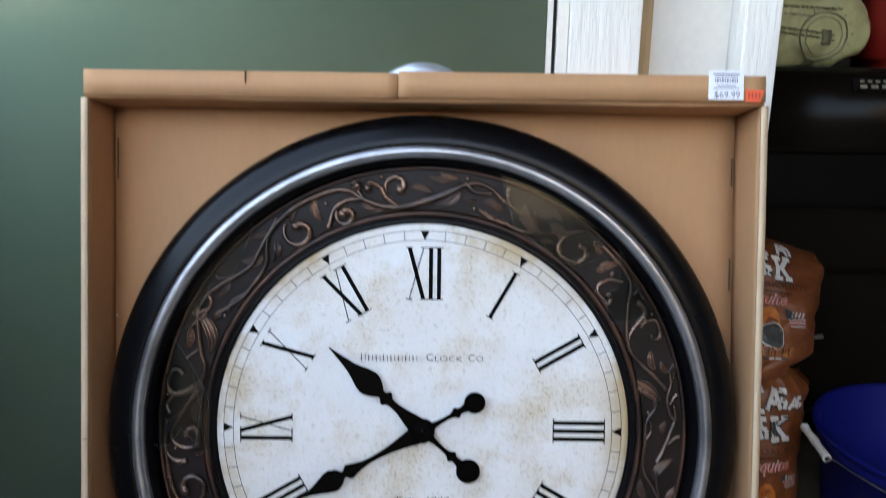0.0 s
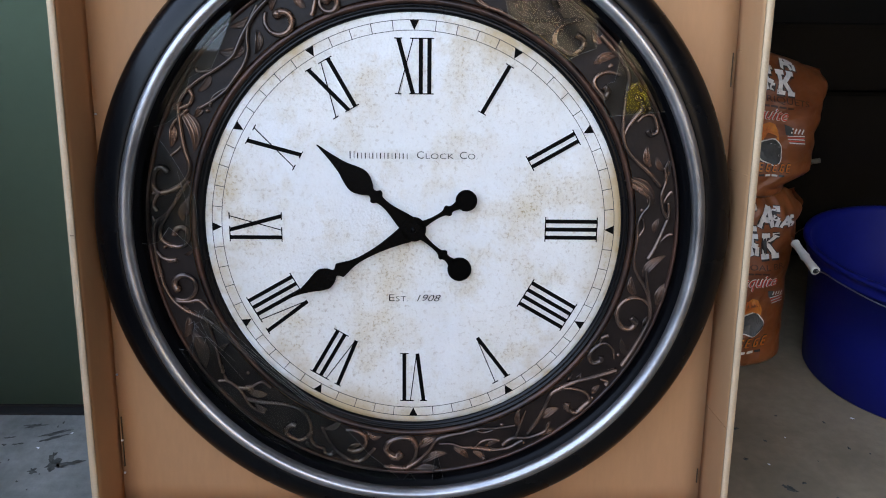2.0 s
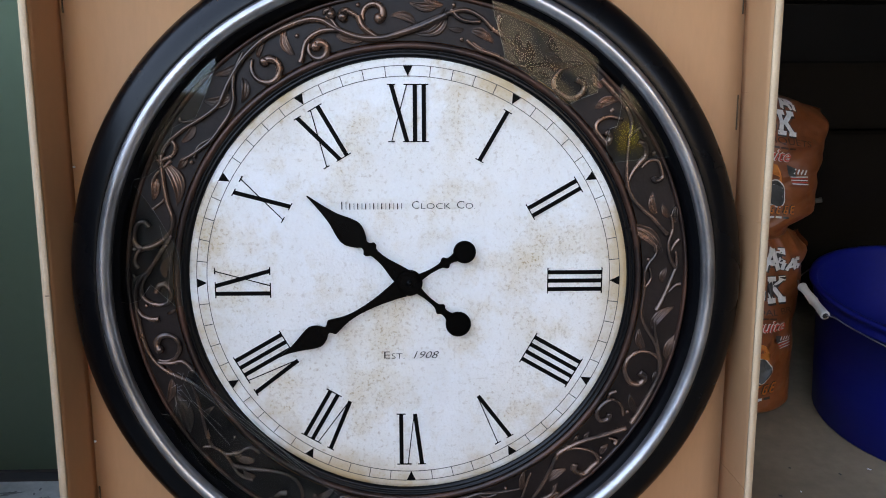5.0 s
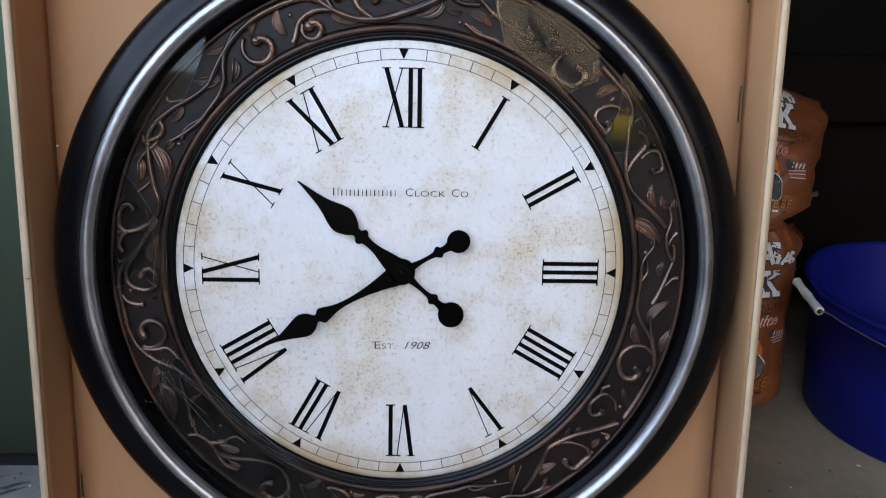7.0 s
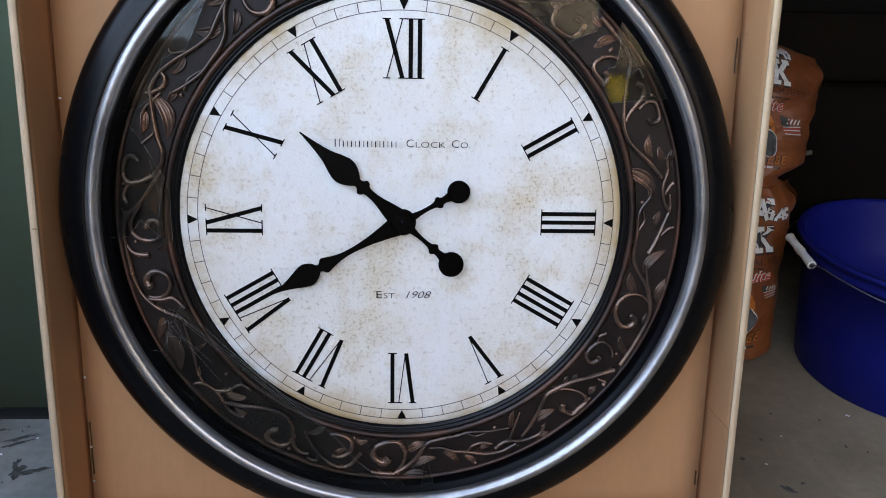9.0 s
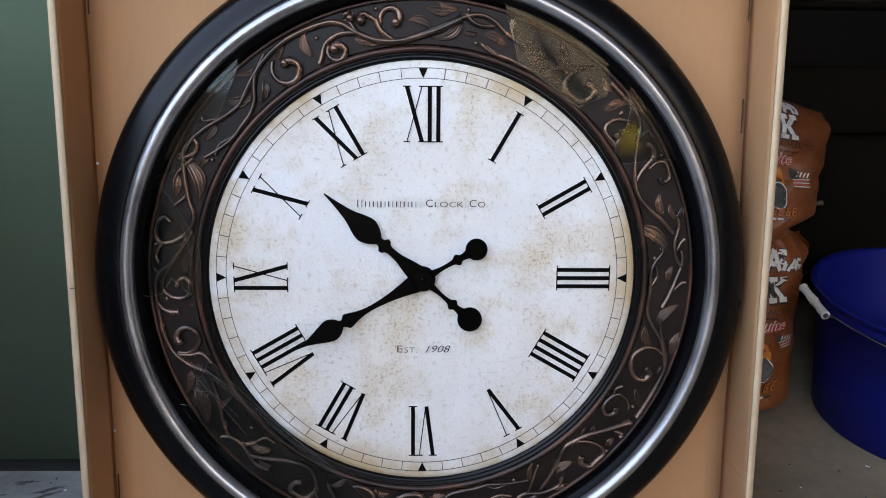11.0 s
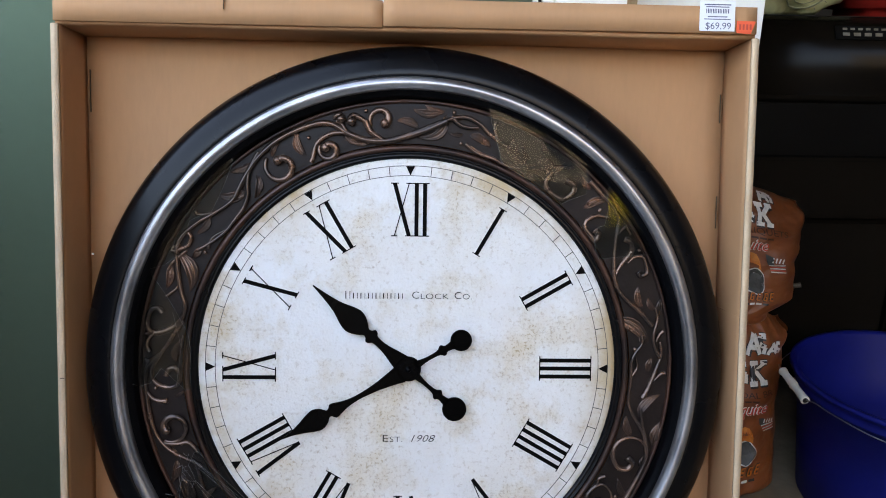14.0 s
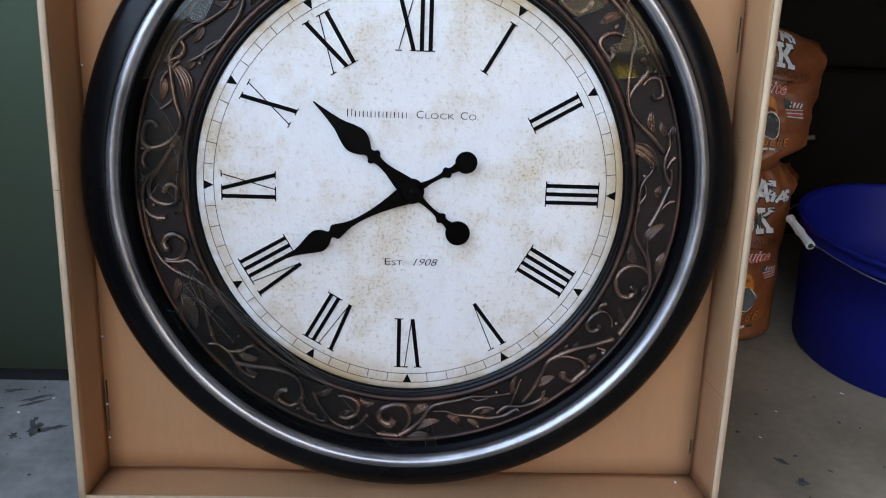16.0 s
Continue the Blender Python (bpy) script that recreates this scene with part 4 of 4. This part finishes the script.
shard(((181.4, 0.3130), (180.6, 0.3098), (179.9, 0.3150)), 179.4, 182.2)

# fine cracks that spread from the chipped corner through the large piece
for k, (a0, r0, a1, r1) in enumerate(((247.8, 0.2735, 199.5, 0.2580), (247.0, 0.2725, 205.0, 0.2560), (246.2, 0.2860, 228.0, 0.2780), (246.8, 0.2850, 240.0, 0.3080), (244.5, 0.2700, 211.0, 0.2520), (242.0, 0.2800, 233.0, 0.2700), (276.0, 0.2640, 284.0, 0.2800), (266.0, 0.2690, 279.0, 0.2640))):
    a, b = polar(a0, r0, GLASS_Y - 0.0004), polar(a1, r1, GLASS_Y - 0.0004)
    mid = (a + b) / 2 + Vector((noise.noise(Vector((k, 1, 2))), 0, noise.noise(Vector((k, 5, 2))))) * 0.004
    part("glass_crack", tube(spline([a, mid, b], 8), 0.00017, 4), CHIP, clock, "hair crack in the glass")
for k in range(9):
    a, r = 249 - 9 * random.random(), 0.264 + 0.028 * random.random()
    p = polar(a, r, GLASS_Y - 0.0008)
    d = Vector((random.uniform(-1, 1), 0, random.uniform(-1, 1))).normalized() * random.uniform(0.0015, 0.0045)
    part("glass_splinter", tube([p - d, p, p + d], 0.00025, 4), CHIP, clock, "small bright glass splinter")

# ---------------- things beside the tray ----------------
def pail():
    ob = thing("plastic_pail", pose(0.873, 0.290, 0), "wide deep blue plastic pail with wire bail, standing on concrete", "bucket")
    h, rb, rt = 0.238, 0.176, 0.219
    lip = h - 0.030
    side = lambda z: rb + (rt - 0.012 - rb) * z / h
    prof = [(0.0001, 0.006), (rb - 0.020, 0.006), (rb - 0.012, 0.0), (rb - 0.002, 0.0), (rb + 0.001, 0.004), (side(0.10), 0.10), (side(lip), lip), (side(lip) + 0.005, lip + 0.001), (side(lip) + 0.0065, lip + 0.004), (side(lip) + 0.003, lip + 0.007), (rt - 0.007, h - 0.010), (rt - 0.003, h - 0.009), (rt, h - 0.005), (rt - 0.0005, h - 0.001), (rt - 0.004, h),
            (rt - 0.010, h - 0.001), (rt - 0.0135, h - 0.006), (side(0.175) - 0.004, 0.175), (side(0.172) - 0.0075, 0.172), (side(0.10) - 0.0080, 0.10), (rb - 0.005, 0.014), (rb - 0.013, 0.0095), (0.0001, 0.009)]
    part("body", lathe(prof, 128, "z"), BLUE, ob)
    return ob, h, rt


the_pail, PH, PR = pail()


def bail():
    """The wire handle has dropped along the rim on the side nearest the bags; the grip hangs just off the rim."""
    x, z = -(PR + 0.0185), PH - 0.0095
    y0, y1 = -0.045, 0.040
    ear = lambda sgn: Vector((-0.030, sgn * (PR + 0.004), PH - 0.024))
    near = spline([ear(-1), (-0.075, -PR - 0.001, PH - 0.026), (-0.130, -0.186, PH - 0.027), (-0.178, -0.140, PH - 0.0255), (-0.214, -0.085, PH - 0.018), (-0.229, -0.060, PH - 0.0125), (x, y0 + 0.002, z - 0.0045)], 8)
    far = spline([(x, y1 - 0.002, z + 0.0045), (-0.231, 0.062, PH - 0.006), (-0.205, 0.108, PH - 0.016), (-0.150, 0.172, PH - 0.026), (-0.080, PR - 0.001, PH - 0.026), ear(1)], 8)
    for line in (near, far):
        part("bail_wire", tube(line, 0.0010, 6, up=Vector((0, 0, 1))), WIRE, the_pail, "thin zinc wire")
    a, b = Vector((x, y0, z - 0.005)), Vector((x + 0.002, y1, z + 0.006))

    def girth(t):
        r = 0.0064 + 0.0004 * math.sin(14 * t)
        return r + (0.0011 if abs(t - 0.5) < 0.025 else 0) + (0.0007 if t < 0.04 or t > 0.96 else 0)

    part("grip", tube([a.lerp(b, k / 40) for k in range(41)], girth, 18, up=Vector((0, 0, 1))), GRIP, the_pail, "off-white plastic grip")
    way = (b - a).normalized()
    # black disc in place of the shade inside a hollow end
    part("grip_end_disc", tube([a - way * 0.0006, a + way * 0.0001], 0.0044, 14, up=Vector((0, 0, 1))), GAP, the_pail, "dark disc drawn as the open end of the grip")
    for p in (near[0], far[-1]):
        b = bmesh.new()
        bmesh.ops.create_cone(b, cap_ends=True, segments=20, radius1=0.016, radius2=0.012, depth=0.014)
        b.transform(Matrix.Translation(p * 0.99) @ Vector((p.x, p.y, 0)).normalized().to_track_quat("Z", "Y").to_matrix().to_4x4())
        part("ear", b, BLUE, the_pail)


bail()


def between(pairs, v):
    """A smooth value at v from (place, value) pairs."""
    for (a, p), (b, q) in zip(pairs, pairs[1:]):
        if v <= b:
            t = min(1, max(0, (v - a) / (b - a)))
            return p + (q - p) * t * t * (3 - 2 * t)
    return pairs[-1][1]


def charcoal_bag(at, edge, height, deep, lean, droop, seed, label, marks, crush=0.0):
    """A filled paper bag with sealed, crumpled ends and print on its front. edge: (share of height, half width) pairs; marks: where the print stands."""
    ob = thing("charcoal_bag", pose(*at), label, "charcoal bag", "stacked charcoal bags")
    nu, nv = 96, 96

    def skin(u, v, side):
        q = 2 * u - 1
        full = (1 - abs(q) ** 3.4) ** 0.55 * (1 - abs(2 * v - 1) ** (12 if v < 0.5 else 5)) ** 0.5
        n = lambda a, b, c=0.0: noise.noise(Vector((u * a + seed, v * b + c, side * 1.7)))
        x = q * (between(edge, v) + 0.004 * noise.noise(Vector((v * 9 + seed, 3, 7))))
        z = v * height * (1 - droop * max(0, q - 0.25) ** 1.4) + n(5, 2, 3) * 0.004 * v
        swell = n(3, 4) * 0.007 + n(8, 9) * 0.0035
        fold = abs(n(5, 6, 3)) * 0.008 + abs(n(12, 15, 1)) * 0.004 + abs(n(26, 30, 5)) * 0.0015
        top = max(0, (v - 0.80) / 0.20) * crush
        fold += top * abs(n(16, 11, 9)) * 0.03
        z -= top * abs(n(7, 3, 4)) * 0.03
        y = side * (full * deep / 2 + (swell - fold) * (0.3 + full)) + lean * z
        return Vector((x, y, max(0.0, z)))

    bm = bmesh.new()
    for side in (-1, 1):
        g = [[bm.verts.new(skin(i / nu, j / nv, side)) for j in range(nv + 1)] for i in range(nu + 1)]
        for i in range(nu):
            for j in range(nv):
                bm.faces.new((g[i][j], g[i + 1][j], g[i + 1][j + 1], g[i][j + 1]))
    bmesh.ops.remove_doubles(bm, verts=bm.verts, dist=0.0015)
    part("sack", bm, BAG, ob)

    def printed(name, bm, x, z, mat, lift=0.0012, text=""):
        long = [e for e in bm.edges if e.calc_length() > 0.008]
        bmesh.ops.subdivide_edges(bm, edges=long, cuts=4)
        for p in bm.verts:
            v = min(0.985, max(0.015, (z + p.co.z) / height))
            u = min(0.992, max(0.02, 0.5 + (x + p.co.x) / (2 * between(edge, v))))
            p.co = skin(u, v, -1) + Vector((lift * max(0, 2 * u - 1), -lift, 0))
        part(name, bm, mat, ob, text, False)

    def flat(outline):
        b = bmesh.new()
        b.faces.new([b.verts.new((x, 0, z)) for x, z in outline])
        bmesh.ops.triangulate(b, faces=b.faces[:])
        return b

    def strokes(lines, w):
        b = bmesh.new()
        for x0, z0, x1, z1 in lines:
            d = Vector((x1 - x0, z1 - z0)).normalized() * w / 2
            b.faces.new([b.verts.new((x, 0, z)) for x, z in ((x0 - d.y, z0 + d.x), (x0 + d.y, z0 - d.x), (x1 + d.y, z1 - d.x), (x1 - d.y, z1 + d.x))])
        return b

    # white brand shapes: thick slabs with a dark edge
    slab_a = [(-0.6, -0.9, -0.6, 0.9), (-0.95, -0.9, -0.1, -0.9), (-0.95, 0.9, -0.1, 0.9), (-0.4, -0.05, 0.55, 0.85), (-0.25, 0.1, 0.6, -0.85), (0.2, -0.9, 0.98, -0.9), (0.2, 0.9, 0.95, 0.9)]
    slab_b = [(-0.9, -0.8, -0.2, 0.9), (-0.2, 0.9, 0.4, -0.8), (-0.6, -0.2, 0.1, -0.2), (0.3, 0.8, 0.9, 0.8), (0.3, 0.8, 0.35, 0.1), (0.35, 0.1, 0.95, -0.1), (0.95, -0.1, 0.8, -0.8)]
    for x, z, s, kind in marks["brand"]:
        shape = [tuple(c * s for c in q) for q in (slab_a, slab_b)[kind]]
        for bar_ in shape:
            printed("brand_edge", strokes([bar_], 0.62 * s), x + 0.0012, z - 0.0012, BAG_COAL, 0.0009)
            printed("brand_slab", strokes([bar_], 0.40 * s), x, z, BAG_WHITE, 0.0018)
    x, z = marks["line"]
    word = marks["word"]
    wide = 0.0118 * len(word)
    printed("print_lettering", lettering(word, 0.0135, wide), x - wide / 2, z, BAG_BROWN)
    for k in range(6):
        printed("print_bar", strokes([(-0.006, 0, 0.006, 0)], 0.0032), x - 0.035 - k * 0.014, z - 0.011, BAG_BROWN)
    # script word in red on a white edge
    x, z = marks["script"]
    for dx, dz in ((-0.0010, 0), (0.0010, 0), (0, 0.0010), (0, -0.0010)):
        printed("script_edge", lettering("mesquite", 0.029, 0.098, 0.2), x + dx, z + dz, BAG_WHITE, 0.0009)
    printed("print_lettering", lettering("mesquite", 0.029, 0.098, 0.2), x, z, BAG_RED, 0.0018)
    x, z, w = marks["coal"]
    flame = [(-1.5, -0.6), (-1.6, 0.5), (-1.25, 0.2), (-1.1, 1.2), (-0.7, 0.4), (-0.35, 1.5), (0.05, 0.5), (0.22, 1.35), (0.42, 0.35), (0.62, 0.75), (0.72, -0.4)]
    printed("flame_print", flat([(p * w * 0.72, q * w * 0.72) for p, q in flame]), x + 0.006, z + w, BAG_FLAME)
    rim = [(w * math.cos(a) * (1 + 0.10 * math.sin(3 * a + seed)), 0.86 * w * math.sin(a) * (1 + 0.09 * math.cos(5 * a))) for a in [2 * math.pi * k / 26 for k in range(26)]]
    printed("coal_print_edge", flat([(p * 1.10, q * 1.12) for p, q in rim]), x, z, BAG_WHITE, 0.0018)
    printed("coal_print", flat(rim), x, z, BAG_STONE, 0.0026)
    # slanted slogan blocks, orange on dark, over a thin pale line
    x, z, s = marks["slogan"]
    glyph = ([(-0.45, -0.9, -0.1, 0.9), (-0.1, 0.9, 0.75, 0.9), (-0.28, 0, 0.45, 0), (-0.45, -0.9, 0.4, -0.9)], [(0.75, 0.8, -0.05, 0.9), (-0.05, 0.9, -0.45, -0.8), (-0.45, -0.8, 0.35, -0.9), (0.35, -0.9, 0.5, -0.1), (0.5, -0.1, 0.1, -0.1)])
    for k in range(5):
        shape = [tuple(c * s for c in q) for q in glyph[k % 2]]
        printed("slogan_edge", strokes(shape, 0.72 * s), x - k * 1.75 * s, z, BAG_COAL, 0.0009)
        printed("slogan_shape", strokes(shape, 0.36 * s), x - k * 1.75 * s, z, BAG_FLAME, 0.0018)
        printed("slogan_bar", strokes([(-0.7 * s, 0, 0.7 * s, 0)], 0.5 * s), x - 0.010 - k * 1.75 * s, z - 1.9 * s, BAG_WHITE if k % 3 else BAG_COAL, 0.0018)
    # small slanted flag
    x, z, w = marks["flag"]
    printed("flag_field", flat([(-1.0 * w, 0.75 * w), (-0.85 * w, -0.05 * w), (-0.15 * w, -0.2 * w), (-0.2 * w, 0.55 * w)]), x, z, BAG_STONE, 0.0016)
    for k in range(5):
        printed("flag_stripe", strokes([(-0.7 * w + 0.05 * w * k, -0.15 * w - 0.15 * w * k, 1.0 * w, -0.05 * w - 0.17 * w * k)], 0.085 * w), x, z, BAG_WHITE if k % 2 == 0 else BAG_RED, 0.0018)
    for k in range(4):
        printed("flag_mark", strokes([(-0.35 * w + 0.33 * w * k, 0.10 * w, -0.22 * w + 0.33 * w * k, 0.52 * w)], 0.13 * w), x, z, BAG_WHITE, 0.0022)
    return ob


charcoal_bag((0.50, 0.348, 0.0), ((0.0, 0.146), (0.06, 0.158), (0.5, 0.158), (0.8, 0.170), (0.9, 0.178), (1.0, 0.160)), 0.318, 0.150, 0.243, 0.03, 2.3, "orange-brown paper charcoal bag standing on the concrete floor",
             {"brand": ((0.101, 0.227, 0.0185, 0), (0.098, 0.272, 0.020, 1), (0.135, 0.266, 0.014, 1), (0.060, 0.227, 0.0185, 1), (0.055, 0.272, 0.020, 0)), "line": (0.128, 0.193), "word": "CHARCOAL BR", "script": (0.068, 0.168), "coal": (0.075, 0.094, 0.0215), "slogan": (0.104, 0.060, 0.0088), "flag": (0.121, 0.138, 0.016)}, 1.0)
charcoal_bag((0.505, 0.405, 0.298), ((0.0, 0.110), (0.10, 0.126), (0.22, 0.172), (0.45, 0.177), (0.75, 0.190), (0.90, 0.198), (1.0, 0.184)), 0.236, 0.140, 0.342, 0.22, 5.1, "orange-brown paper charcoal bag stacked on another bag",
             {"brand": ((0.098, 0.198, 0.0165, 0), (0.108, 0.229, 0.013, 1), (0.060, 0.198, 0.0165, 1), (0.066, 0.229, 0.013, 0)), "line": (0.142, 0.171), "word": "CHARCOAL BRIQUETS", "script": (0.056, 0.146), "coal": (0.076, 0.088, 0.0215), "slogan": (0.106, 0.063, 0.0066), "flag": (0.120, 0.118, 0.019)})


def grill():
    ob = thing("barbecue_grill", pose(0.97, 0.62, 0), "black enamelled barbecue grill standing in the dark garage", "grill")
    x0, x1 = -0.48, 0.52
    prof = [(0.00, 0.676), (-0.004, 0.721), (0.006, 0.771), (0.030, 0.806), (0.062, 0.821), (0.10, 0.823), (0.40, 0.823), (0.44, 0.811), (0.46, 0.676)]
    bm = bmesh.new()
    sm = [(p.x, p.z) for p in spline([(y, 0, z) for y, z in prof], 4)]
    cols = [[bm.verts.new((x, y, z)) for y, z in sm] for x in (x0, x1)]
    for a in range(len(sm) - 1):
        bm.faces.new((cols[0][a], cols[0][a + 1], cols[1][a + 1], cols[1][a]))
    bm.faces.new(cols[0]), bm.faces.new(cols[1][::-1])
    part("lid", bm, GRILL, ob)
    part("lid_lip", box(x0, x1, -0.012, 0.010, 0.667, 0.676, 0.002), GRILL, ob, smooth=False)
    part("firebox", box(x0 + 0.01, x1 - 0.01, 0.004, 0.44, 0.50, 0.666, 0.006), GRILL_MATT, ob, smooth=False)
    part("control_panel", box(x0, x1, -0.035, 0.003, 0.44, 0.56, 0.006), GRILL, ob, smooth=False)
    part("cabinet_door", box(x0 + 0.01, 0.015, -0.006, 0.02, 0.09, 0.43, 0.006), GRILL, ob, smooth=False)
    part("cabinet_door", box(0.025, x1 - 0.01, -0.006, 0.02, 0.09, 0.43, 0.006), GRILL, ob, smooth=False)
    part("cabinet", box(x0 + 0.012, x1 - 0.012, 0.021, 0.44, 0.07, 0.495), GRILL_MATT, ob, smooth=False)
    for x in (x0 + 0.04, x1 - 0.04):
        for y in (0.05, 0.41):
            part("foot", box(x - 0.02, x + 0.02, y - 0.02, y + 0.02, 0.0, 0.07, 0.003), GRILL_MATT, ob, smooth=False)
    part("lever", tube([(-0.215, -0.006, 0.290), (-0.200, -0.016, 0.292), (-0.178, -0.022, 0.298)], 0.005, 10), LEVER, ob, "small worn tan lever")
    badge = part("badge", box(-0.205, -0.060, -0.004, 0.0, -0.014, 0.014, 0.002), GRILL_MATT, ob, "worn oval badge", False, m=pose(0.03, 0.014, 0.791, -22, 0, 0))
    for row, z in ((0, 0.0065), (1, -0.004)):
        for k in range(7 - 2 * row):
            s = (0.010, 0.016)[row]
            part("badge_mark", box(-0.19 + k * (s + 0.005), -0.19 + k * (s + 0.005) + s * 0.8, -0.0055, -0.004, z - 0.0018 - row * 0.0012, z + 0.0018 + row * 0.0012), BADGE, badge, smooth=False)
    return ob


grill()


def seed_bag():
    ob = thing("printed_paper_bag", pose(0.735, 0.80, 0.823), "crumpled olive-yellow printed paper bag lying on the grill lid", "bag")
    nu, nv = 70, 44
    bm = bmesh.new()

    def skin(u, v):
        a = 2 * math.pi * v
        full = (1 - abs(2 * u - 1) ** 4) ** 0.45
        c, s = math.cos(a), math.sin(a)
        y = math.copysign(abs(c) ** 0.7, c) * 0.075 * (0.35 + 0.65 * full)
        z = 0.075 + math.copysign(abs(s) ** 0.8, s) * 0.075 * full
        x = (u - 0.5) * 0.30
        n = noise.noise(Vector((x * 18, y * 18, z * 18)) + Vector((4, 0, 0))) * 0.014 + abs(noise.noise(Vector((x * 40, y * 40, z * 40)))) * 0.011
        return Vector((x, y + c * n, max(0.0, z + s * n)))

    g = [[bm.verts.new(skin(i / nu, j / nv)) for j in range(nv)] for i in range(nu + 1)]
    for i in range(nu):
        for j in range(nv):
            bm.faces.new((g[i][j], g[i + 1][j], g[i + 1][(j + 1) % nv], g[i][(j + 1) % nv]))
    bm.faces.new(g[0]), bm.faces.new(g[-1][::-1])
    part("sack", bm, PAPER, ob)

    def front(x, z):
        """A point on the front of the sack at local x and height z."""
        u, lo, hi = 0.5 + x / 0.30, 0.27, 0.73
        for _ in range(24):
            v = (lo + hi) / 2
            lo, hi = (v, hi) if skin(u, v).z > z else (lo, v)
        return skin(u, lo) + Vector((0, -0.0025, 0))

    def line(name, pts, r):
        part(name, tube(pts, r, 5), PAPER_INK, ob)

    cx, cz = 0.040, 0.060
    for r, thick in ((0.050, 0.0018), (0.040, 0.0010)):
        line("ring_print", [front(cx + r * math.cos(a), cz + 0.92 * r * math.sin(a)) for a in [2 * math.pi * k / 40 for k in range(41)]], thick)
    for k in range(9):
        a = radians(-60 + 22 * k)
        line("tick_print", [front(cx + r * math.cos(a), cz + 0.92 * r * math.sin(a)) for r in (0.055, 0.060)], 0.0009)
    for k in range(5):
        line("patch_print", [front(cx + x, cz - 0.014 + 0.006 * k) for x in (-0.006, 0.004, 0.014)], 0.0030)
    for row, (x0, x1, z0, z1, thick) in enumerate(((-0.065, 0.070, 0.118, 0.112, 0.0022), (-0.065, 0.062, 0.078, 0.062, 0.0024), (-0.055, 0.064, 0.068, 0.052, 0.0020), (-0.060, 0.010, 0.104, 0.098, 0.0012))):
        n = 13 - row
        for k in range(n):
            w = (x1 - x0) / n
            at = [(x0 + w * (k + q), z0 + (z1 - z0) * (k + q) / n) for q in (0.05, 0.45, 0.85)]
            line("print_bar", [front(*p) for p in at], thick)


seed_bag()
jug = thing("red_container", pose(0.995, 0.80, 0.823), "red plastic container standing on the grill lid", "container")
part("body", box(-0.10, 0.10, -0.09, 0.09, 0.0, 0.24, 0.018), RED, jug)
part("cap", lathe([(0.0001, 0.275), (0.022, 0.275), (0.025, 0.270), (0.025, 0.2405), (0.0001, 0.2405)], 24, "z"), BLACK, jug, m=pose(-0.05, 0, 0))


# ---------------- scuffs on the floor ----------------
def scuff(x, y, lx, ly, turn, seed, mat=STAIN):
    bm = bmesh.new()
    n = 40
    vs = []
    for k in range(n):
        a = 2 * math.pi * k / n
        r = 1 + 0.9 * noise.noise(Vector((math.cos(a) * 2.6 + seed, math.sin(a) * 2.6, seed)))
        vs.append(bm.verts.new((lx * r * math.cos(a), ly * r * math.sin(a), 0)))
    bm.faces.new(vs)
    ob = part("floor_scuff", bm, mat, floor if x < 0 else garage_floor, "dark scuff mark", m=pose(x, y, 0.0008, 0, 0, turn))
    return ob


for k, (x, y, lx, ly, turn) in enumerate(((-0.557, 0.110, 0.021, 0.0035, 24), (-0.553, 0.100, 0.018, 0.0030, 24), (-0.596, 0.129, 0.016, 0.0040, 10), (-0.527, 0.040, 0.009, 0.013, 15), (-0.535, 0.058, 0.004, 0.009, 0), (-0.503, 0.041, 0.017, 0.0045, 20), (-0.549, 0.025, 0.006, 0.005, 0), (-0.600, 0.085, 0.009, 0.002, 12), (-0.620, 0.100, 0.008, 0.002, 12), (-0.491, -0.052, 0.0025, 0.002, 0),
                                          (0.532, -0.004, 0.010, 0.004, -40), (0.543, -0.046, 0.008, 0.006, 10), (0.582, 0.165, 0.0022, 0.0018, 0), (0.594, -0.023, 0.005, 0.0018, -20), (0.50, 0.13, 0.008, 0.003, 20))):
    scuff(x, y, lx, ly, turn, k * 3.1)

for k in range(46):
    x, y = (random.uniform(-0.72, -0.44), random.uniform(-0.10, 0.15)) if k % 2 else (random.uniform(0.42, 0.85), random.uniform(-0.15, 0.16))
    s = random.uniform(0.0008, 0.0024)
    scuff(x, y, s * 1.5, s, random.uniform(0, 180), 40 + k * 1.7, STAIN if k % 3 else LABEL)
